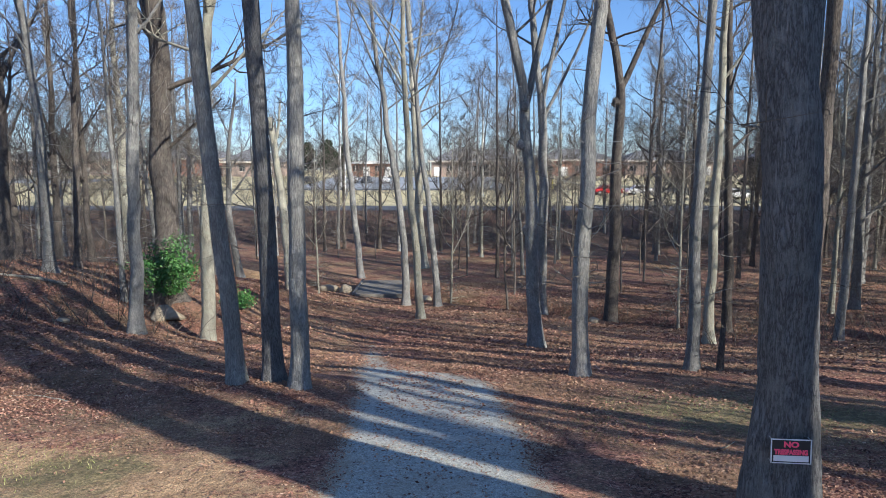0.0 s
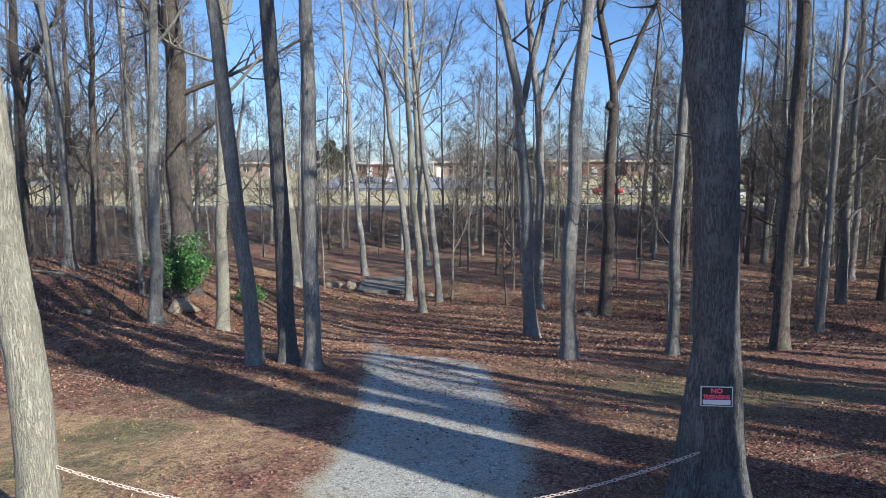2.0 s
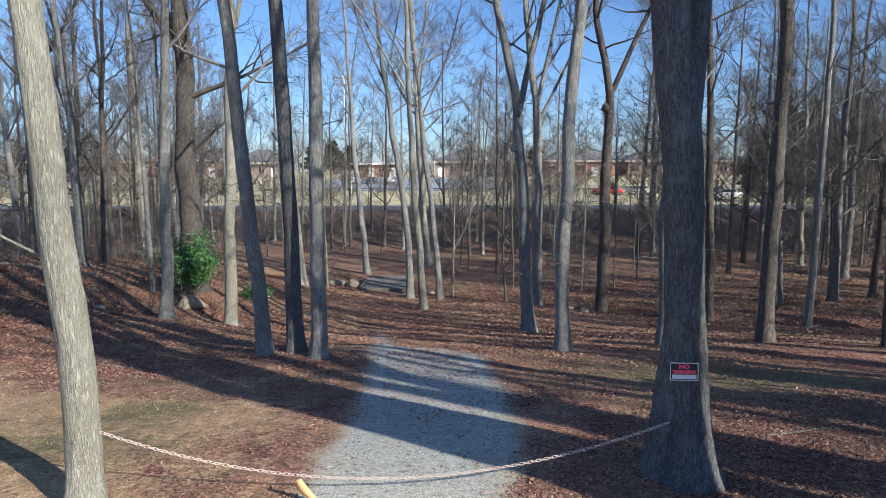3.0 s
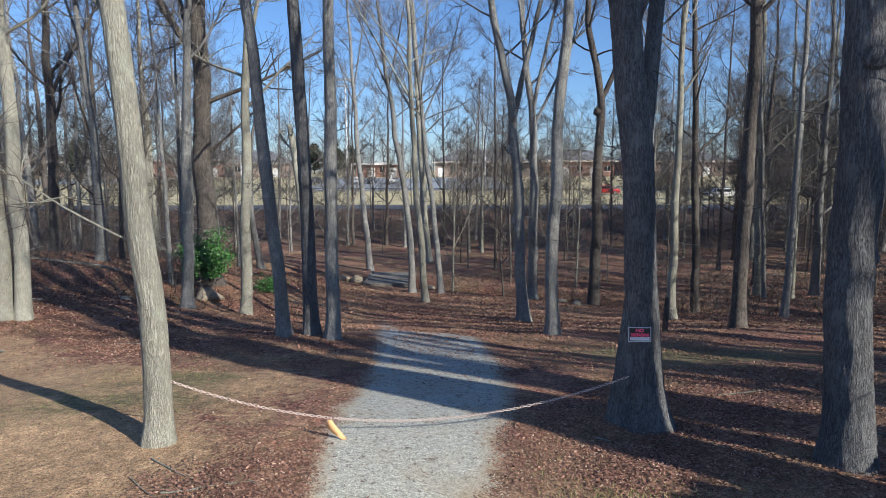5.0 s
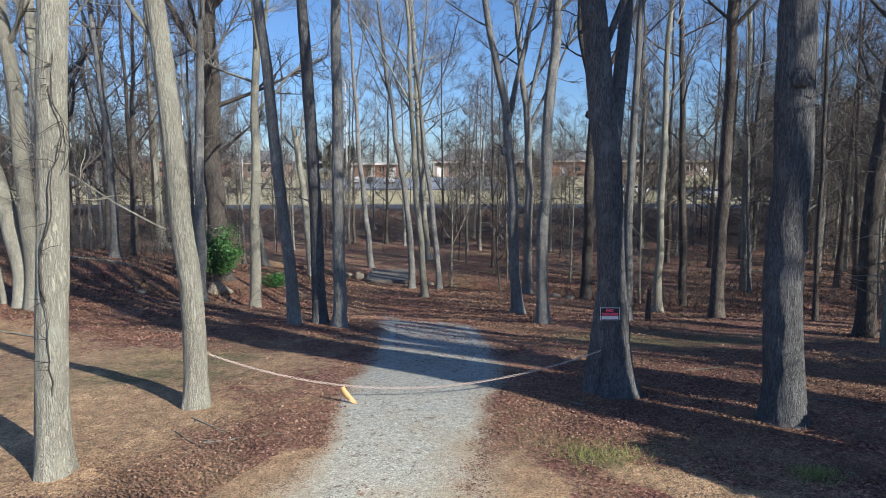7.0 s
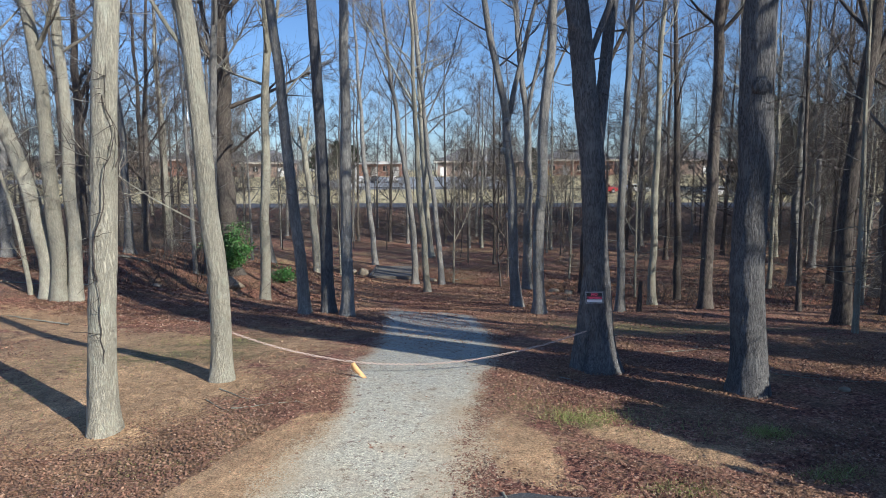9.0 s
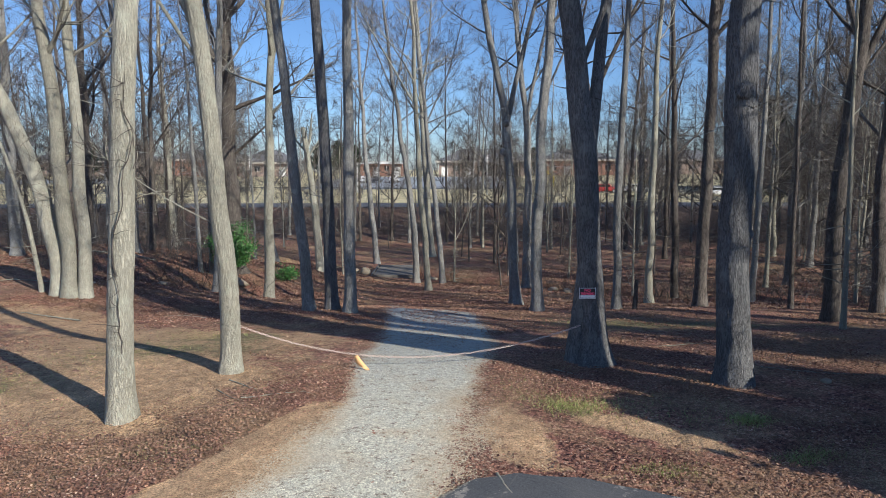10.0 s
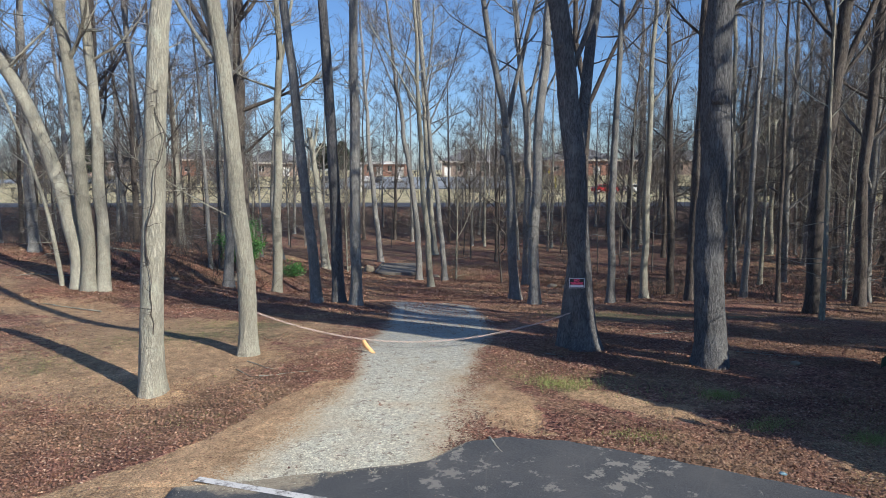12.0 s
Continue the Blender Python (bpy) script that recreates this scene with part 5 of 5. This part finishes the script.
hall = building(-3, 22, 165, 18, 4.1, 7.6, BRICK_HAZY, ROOF, "long haze-paled brick school building with a wide grey hipped roof", 8, (0, 2))
porch = part("porch", box(9.4, 0.10, 2.9, (4.6, -0.12, 1.75)), GLASS_DARK, hall, "dark glazed entrance under the eaves")
for i in range(5):
    part("column", box(0.34, 0.34, 3.6, (0.4 + 2.1 * i, -0.62, 1.85), 0.03), CREAM, porch)
building(-24.5, -13.0, 168, 14, 3.7, 4.3, BRICK, CREAM, "orange brick school wing with a white flat roof edge", 4, (1, 3), WHITE)
building(-57, -43.5, 165, 14, 3.9, 7.4, BRICK_HAZY, ROOF, "brick house-like wing with a steep grey roof", 4, (3,))
side_hall = building(-81, -59, 173, 16, 4.8, 7.7, BRICK, ROOF, "red brick hall with a pale sign panel and a grey roof", 6, (4,))
part("sign_panel", box(3.6, 0.12, 0.8, (6.0, -0.10, 3.7)), CREAM, side_hall, "pale blank sign panel")
building(-128, -88, 180, 16, 4.4, 7.0, BRICK_HAZY, ROOF, "far low building with haze-paled walls and grey roof", 8, (2, 5))
building(27, 46, 172, 16, 4.4, 7.6, BRICK, ROOF, "low brick building with a grey roof", 5, (1, 3))
building(51, 80, 178, 16, 4.3, 7.2, BRICK_HAZY, ROOF, "far haze-paled brick building behind the trees", 7, (2, 5))
building(90, 126, 185, 16, 4.6, 7.4, BRICK, ROOF, "far brick building behind the trees", 7, (2, 5))


def mast(x, y, tall, r, mat, label, lamps=0):
    root = tagged(new("pole"), label, "pole")
    root.location = (x, y, H(x, y))
    part("shaft", rod(r, r * 0.6, (0, 0, -0.2), (0, 0, tall), 10), mat, root, "", True)
    if lamps:
        for k in range(2):
            part("crossarm", box(3.8, 0.14, 0.14, (0, 0, tall - 0.4 - 1.2 * k)), mat, root)
            for i in range(lamps):
                part("floodlight", box(0.34, 0.3, 0.3, (-1.7 + 3.4 * i / (lamps - 1), -0.2, tall - 0.2 - 1.2 * k), 0.05), GALV, root)
    return root


mast(-19.0, 118, 20.5, 0.22, WHITE, "tall pale floodlight mast by the sports field", 6)
mast(-52.0, 122, 22, 0.30, GALV, "tall floodlight mast by the sports field", 6)
mast(5.8, 92, 8.6, 0.11, WHITE, "white pole on the lawn")
mast(-15.4, 100, 5.0, 0.20, WHITE, "short white post on the lawn")
mast(-36.0, 108, 6.5, 0.13, WHITE, "white pole on the lawn")
post = tagged(new("goalpost"), "yellow goalpost on the sports field", "goalpost")
post.location = (18.3, 112, H(18.3, 112))
part("upright", rod(0.12, 0.12, (1.0, 0, 0), (1.0, 0, 2.1)), YELLOW, post)
part("arm", rod(0.12, 0.12, (1.0, 0, 2.1), (-0.6, 0, 3.1)), YELLOW, post)
part("crossbar", rod(0.10, 0.10, (-2.4, 0, 3.1), (0.4, 0, 3.1)), YELLOW, post)


def car(x, y, turn, paint, label):
    root = tagged(new("car"), label, "car", "parked cars")
    root.matrix_world = pose(x, y, H(x, y) + 0.05, 0, 0, turn)
    bm = box(4.4, 1.75, 0.62, (0, 0, 0.62), 0.16)
    part("body", bm, paint, root, "", True)
    bm = box(2.5, 1.5, 0.55, (-0.15, 0, 1.15), 0.2)
    for v in bm.verts:
        if v.co.z > 1.2:
            v.co.x *= 0.75
    part("cabin", bm, paint, root, "", True)
    for s in (-1, 1):
        part("side_window", box(1.9, 0.03, 0.34, (-0.15, s * 0.742, 1.15)), GLASS_DARK, root)
        part("headlight", box(0.06, 0.35, 0.14, (2.19, s * 0.6, 0.72)), WHITE, root)
        for w in (-1.35, 1.35):
            wh = part("wheel", rod(0.33, 0.33, (w, s * 0.72, 0.33), (w, s * 0.9, 0.33), 18), RUBBER, root)
            part("rim", rod(0.2, 0.2, (w, s * 0.895, 0.33), (w, s * 0.915, 0.33), 14), GALV, wh)
    return root


car(24.8, 96, 4, CAR_RED, "red parked car beyond the road")
car(30.0, 96.4, 2, CAR_WHITE, "white parked car beyond the road")
car(-18.8, 132, 90, CAR_WHITE, "white parked car in front of the school")
car(-15.8, 132, 90, CAR_DARK, "dark parked car in front of the school")
car(-12.0, 131, 88, CAR_WHITE, "white parked car in front of the school")
car(-27.5, 131, 90, CAR_DARK, "dark parked car in front of the school")
car(38.0, 84, 0, CAR_WHITE, "white parked car beyond the road")


def evergreen(x, y, tall, wide, seed):
    g = np.random.default_rng(seed)
    root = new("evergreen_tree")
    root.location = (x, y, H(x, y))
    t = Skin()
    t.tube(np.stack([np.zeros(8), np.zeros(8), np.linspace(-0.2, tall, 8)], -1), np.linspace(0.25, 0.03, 8), 8)
    C = []
    for k in range(70):
        s = g.uniform(0.12, 1.0)
        a = g.uniform(0, 6.28)
        ln = wide * (1.02 - s) ** 0.7 * g.uniform(0.5, 1.05)
        P = branch_path(g, (0, 0, tall * s), (math.cos(a), math.sin(a), 0.15), ln, 5, 0.15, 0.15)
        t.tube(P, np.linspace(0.05, 0.01, 6), 4)
        for i in range(75):
            f = g.uniform(0.2, 1.0) * 5
            j = min(int(f), 4)
            C.append(P[j] + (P[j + 1] - P[j]) * (f - j) + g.normal(0, 0.28 if tall > 5.5 else 0.15, 3))
    under("trunk", t.mesh("trunk", BARK_BROWN), root)
    V, Q = leaf_quads(g, np.array(C), np.full(len(C), 0.42 if tall > 5.5 else 0.13))
    under("crown", mesh_of("crown", V, Q, NEEDLE, False), root)
    return tagged(root, "dark dense winter evergreen tree, some added unseen for shade", "tree", "evergreens")


ev = [evergreen(53, 88, 12.5, 5.5, 1), evergreen(-38, 212, 10.5, 6.5, 2), evergreen(61, 92, 11.5, 5.5, 3), evergreen(42.5, 76, 10.5, 3.2, 4)]
# unseen low evergreens, added only to shade the ground on the right
evergreen(8.3, -1.7, 3.3, 1.7, 9), evergreen(9.6, -1.9, 3.8, 1.7, 11), evergreen(7.1, -1.1, 1.7, 1.1, 13), evergreen(8.1, 1.15, 1.7, 1.3, 16), evergreen(8.2, 2.1, 1.6, 1.2, 17), evergreen(12.6, 2.4, 4.8, 2.2, 14), evergreen(13.8, 4.4, 4.8, 2.2, 15)
for x, y, s, i in ((57, 97, 1.1, 0), (67, 90, 1.0, 2), (50, 99, 0.85, 2), (64, 98, 1.15, 0), (-46, 218, 0.95, 1), (-34, 220, 0.9, 1), (20, 225, 0.9, 1), (30, 222, 0.8, 1), (-95, 160, 0.9, 1), (70, 86, 1.0, 2), (55, 104, 1.2, 0), (76, 95, 1.1, 0), (68, 106, 1.0, 2)):
    plant(ev[i], x, y, s, 73 * i + 10 * x)
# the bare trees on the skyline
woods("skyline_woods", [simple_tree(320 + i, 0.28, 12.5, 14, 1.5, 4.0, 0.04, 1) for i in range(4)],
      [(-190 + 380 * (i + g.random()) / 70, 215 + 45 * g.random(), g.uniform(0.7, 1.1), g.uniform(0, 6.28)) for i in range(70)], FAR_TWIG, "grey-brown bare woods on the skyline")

# ---- brush, leaves, gravel and grass, too many to count ----
g = np.random.default_rng(21)


def thicket(name, n, region, tall, label, mat):
    t = Skin()
    for i in range(n):
        x, y = region()
        if not free(x, y, 0.4):
            continue
        z = H(x, y)
        d = np.array([g.normal(0, 0.45), g.normal(0, 0.45), 1.0])
        P = branch_path(g, (x, y, z - 0.05), d, tall * g.uniform(0.4, 1.1), 3, 0.0, 0.28)
        t.tube(P, np.linspace(0.013, 0.004, 4), 3)
        for k in range(3):
            Q = branch_path(g, P[1 + k % 3], g.normal(0, 1, 3) + np.array([0, 0, 0.5]), tall * g.uniform(0.2, 0.5), 2, 0.0, 0.3)
            t.tube(Q, np.linspace(0.007, 0.0025, 3), 3)
    return tagged(new(name, t.mesh(name, mat)), label, "brush", kind="stuff")


thicket("bank_brush", 3000, lambda: (g.uniform(-46, 46), g.uniform(55, 65.5)), 1.25, "tangle of bare brown brush on the far bank", TWIG)
thicket("creek_brush", 900, lambda: ((lambda x: (x, float(interp(x, (4, 29.5), (10, 24.5), (16, 21.5), (30, 19))) + g.normal(0.6, 1.3)))(g.uniform(4.5, 26))), 0.8, "low bare brush along the creek", TWIG)
thicket("side_brush", 420, lambda: ((lambda y: (y * g.uniform(0.42, 0.8), y))(g.uniform(18, 55))), 1.6, "bare understorey brush among dark trunks", TWIG)
thicket("slope_brush", 850, lambda: ((lambda y: (-y * g.uniform(0.40, 0.9), y))(g.uniform(17, 50))), 2.0, "bare understorey brush on the slope", TWIG)


def keep_leaf(x, y):
    """Chance that a leaf lies at a place."""
    left, right = drive_edges(y)
    on = (x > left + 0.05) & (x < right - 0.05) & (y < 13.2)
    lot = (y < lot_edge(x) - 0.02) & (x > -2.75)
    p = np.where(on, 0.05 + 0.10 * np.clip((y - 4) / 4, 0, 1) + 0.4 * np.clip((y - 9.5) / 4, 0, 1) ** 2, np.where(lot, 0.02, 1.0))
    p = np.where((x > left + 0.1) & (x < right - 0.1) & (y >= 13.2) & (y < 17.5), 0.35, p)
    near = np.minimum(np.abs(x - left), np.abs(x - right))
    p = np.where(on & (near < 0.45), 0.6 * (1 - near / 0.45) ** 2 + 0.02, p)
    p = np.where(lot, p, p * np.maximum(np.clip(1.15 - drive_cover(x, y), 0, 1), 0.12 + 0.9 * np.clip((y - 4) / 6, 0, 1))) + 0.35 * spot(x, y, -0.65, 1.45, 0.22, 0.15)
    drift = 0.12 + 1.05 * np.clip(fbm(x, y, 0.55, 4) * 4.5 + 0.5, 0, 1)
    drift = drift * (1 - 0.45 * np.clip((x - 1.2) / 0.8, 0, 1) * interp(y, (5.5, 0), (7.5, 1)))
    field = np.clip((-3.1 - x) / 0.9, 0, 1) * interp(y, (1.6, 0), (2.6, 1), (8.6, 1), (10.5, 0))
    field = np.maximum(field, np.clip((-1.9 - x) / 0.7, 0, 1) * interp(y, (5.4, 0), (6.2, 1), (7.6, 1), (8.6, 0)))
    return p * drift * (1 - 0.94 * bare_weight(x, y)) * (1 - 0.65 * turf_weight(x, y)) * (1 - 0.72 * field)


n = 600000
lx = g.uniform(-13, 13, n)
ly = -1.6 + 17.6 * g.random(n) ** 1.35
ok = g.random(n) < keep_leaf(lx, ly) * np.where(np.abs(lx) < 0.70 * (ly + 7.6) + 0.5, 1, 0) * interp(ly, (10, 1.0), (15.8, 0.15))
lx, ly = lx[ok], ly[ok]
V, Q = leaf_quads(g, np.stack([lx, ly, height(lx, ly) + g.uniform(0.003, 0.016, len(lx)) + np.where(drive_cover(lx, ly) > -0.1, 0.014, 0.006)], -1), interp(ly, (0, 0.019), (8, 0.023), (16, 0.036)), 0.80)
n = 250000
fy = 13.0 + 25 * g.random(n)
fx = g.uniform(-1, 1, n) * (0.72 * (fy + 7.6) + 0.5)
fl, fr = drive_edges(fy)
ok = g.random(n) < np.where((fx > fl) & (fx < fr) & (fy < 17.5), 0.3, 1.0) * (0.35 + 0.9 * np.clip(fbm(fx, fy, 0.35, 3) * 3 + 0.5, 0, 1)) * interp(fy, (13, 0.3), (16, 0.7), (24, 0.7), (38, 0.35)) * (1 - 0.7 * turf_weight(fx, fy))
fx, fy = fx[ok], fy[ok]
V2, Q2 = leaf_quads(g, np.stack([fx, fy, height(fx, fy) + g.uniform(0.004, 0.03, len(fx))], -1), interp(fy, (13, 0.038), (38, 0.062)), 0.7)
V, Q = np.concatenate([V, V2]), np.concatenate([Q, Q2 + len(V)])
tagged(new("leaf_litter", mesh_of("leaf_litter", V, Q, LEAF, False)), "scattered curled reddish-brown fallen leaves", "leaves", kind="stuff")

n = 30000
py = -1.2 + 9.5 * g.random(n) ** 1.4
left, right = drive_edges(py)
px = left - 0.5 + (right - left + 1.5) * g.random(n)
ok = (g.random(n) < np.clip(1.7 * drive_cover(px, py) - 0.45, 0.02, 1)) & ~((py < lot_edge(px) - 0.05) & (g.random(n) < 0.3 + 3.0 * (lot_edge(px) - py)))
px, py = px[ok], py[ok]
n = len(px)
octa = np.array([(1, 0, 0), (-1, 0, 0), (0, 1, 0), (0, -1, 0), (0, 0, 1), (0, 0, -1)], float)
tri = np.array([(0, 2, 4), (2, 1, 4), (1, 3, 4), (3, 0, 4), (2, 0, 5), (1, 2, 5), (3, 1, 5), (0, 3, 5)])
s = g.uniform(0.0035, 0.008, (n, 1, 1)) * g.uniform(0.6, 1.2, (n, 1, 3))
V = octa[None] * s * (1 + 0.3 * g.normal(0, 1, (n, 6, 3)))
a = g.uniform(0, 6.28, n)
ca, sa = np.cos(a)[:, None], np.sin(a)[:, None]
V = np.stack([ca * V[..., 0] - sa * V[..., 1], sa * V[..., 0] + ca * V[..., 1], V[..., 2]], -1)
V = V + np.stack([px, py, height(px, py) + np.where(py < lot_edge(px), 0.038, 0.022)], -1)[:, None]
tagged(new("loose_gravel", mesh_of("loose_gravel", V.reshape(-1, 3), (tri[None] + 6 * np.arange(n)[:, None, None]).reshape(-1, 3), STONE, False)), "loose grey crushed stones on the drive", "gravel", kind="stuff")


def grass(name, spots, label):
    B = []
    for cx, cy, rx, ry, n, tall in spots:
        x, y = cx + g.normal(0, rx, n), cy + g.normal(0, ry, n)
        z = height(x, y)
        d = g.normal(0, 0.65, (n, 2))
        h = tall * g.uniform(0.25, 0.95, n)
        w = g.uniform(0.002, 0.0045, n)
        t = g.uniform(0, 6.28, n)
        ux, uy = np.cos(t) * w, np.sin(t) * w
        p0 = np.stack([x - ux, y - uy, z - 0.01], -1)
        p1 = np.stack([x + ux, y + uy, z - 0.01], -1)
        p2 = np.stack([x + ux * 0.3 + d[:, 0] * h, y + uy * 0.3 + d[:, 1] * h, z + h], -1)
        p3 = np.stack([x - ux * 0.3 + d[:, 0] * h, y - uy * 0.3 + d[:, 1] * h, z + h], -1)
        B.append(np.stack([p0, p1, p2, p3], 1))
    V = np.concatenate(B).reshape(-1, 3)
    return tagged(new(name, mesh_of(name, V, np.arange(len(V)).reshape(-1, 4), GRASS, False)), label, "grass", kind="stuff")


grass("grass_tufts", ((1.95, 2.35, 0.26, 0.16, 750, 0.10), (1.7, 2.6, 0.35, 0.3, 350, 0.07), (2.5, 2.5, 0.35, 0.25, 350, 0.07), (4.25, 1.85, 0.15, 0.10, 700, 0.10), (2.6, 0.45, 0.22, 0.12, 900, 0.05),
                      (5.5, 0.36, 0.15, 0.10, 800, 0.08), (4.3, 0.72, 0.13, 0.08, 600, 0.06), (4.6, 0.85, 0.13, 0.09, 250, 0.07), (-5.8, 5.2, 1.3, 0.6, 900, 0.04), (-7.0, 3.2, 1.2, 0.7, 1000, 0.04), (-5.2, 7.5, 0.6, 0.4, 600, 0.05),
                      (1.2, 3.1, 0.2, 0.4, 250, 0.07), (3.4, 2.0, 0.5, 0.3, 350, 0.06), (-3.3, 1.0, 0.3, 0.3, 250, 0.04), (6.5, 1.2, 0.6, 0.4, 450, 0.06), (4.0, 9.5, 1.6, 0.8, 1200, 0.06)), "short tufts of yellow-green winter grass")
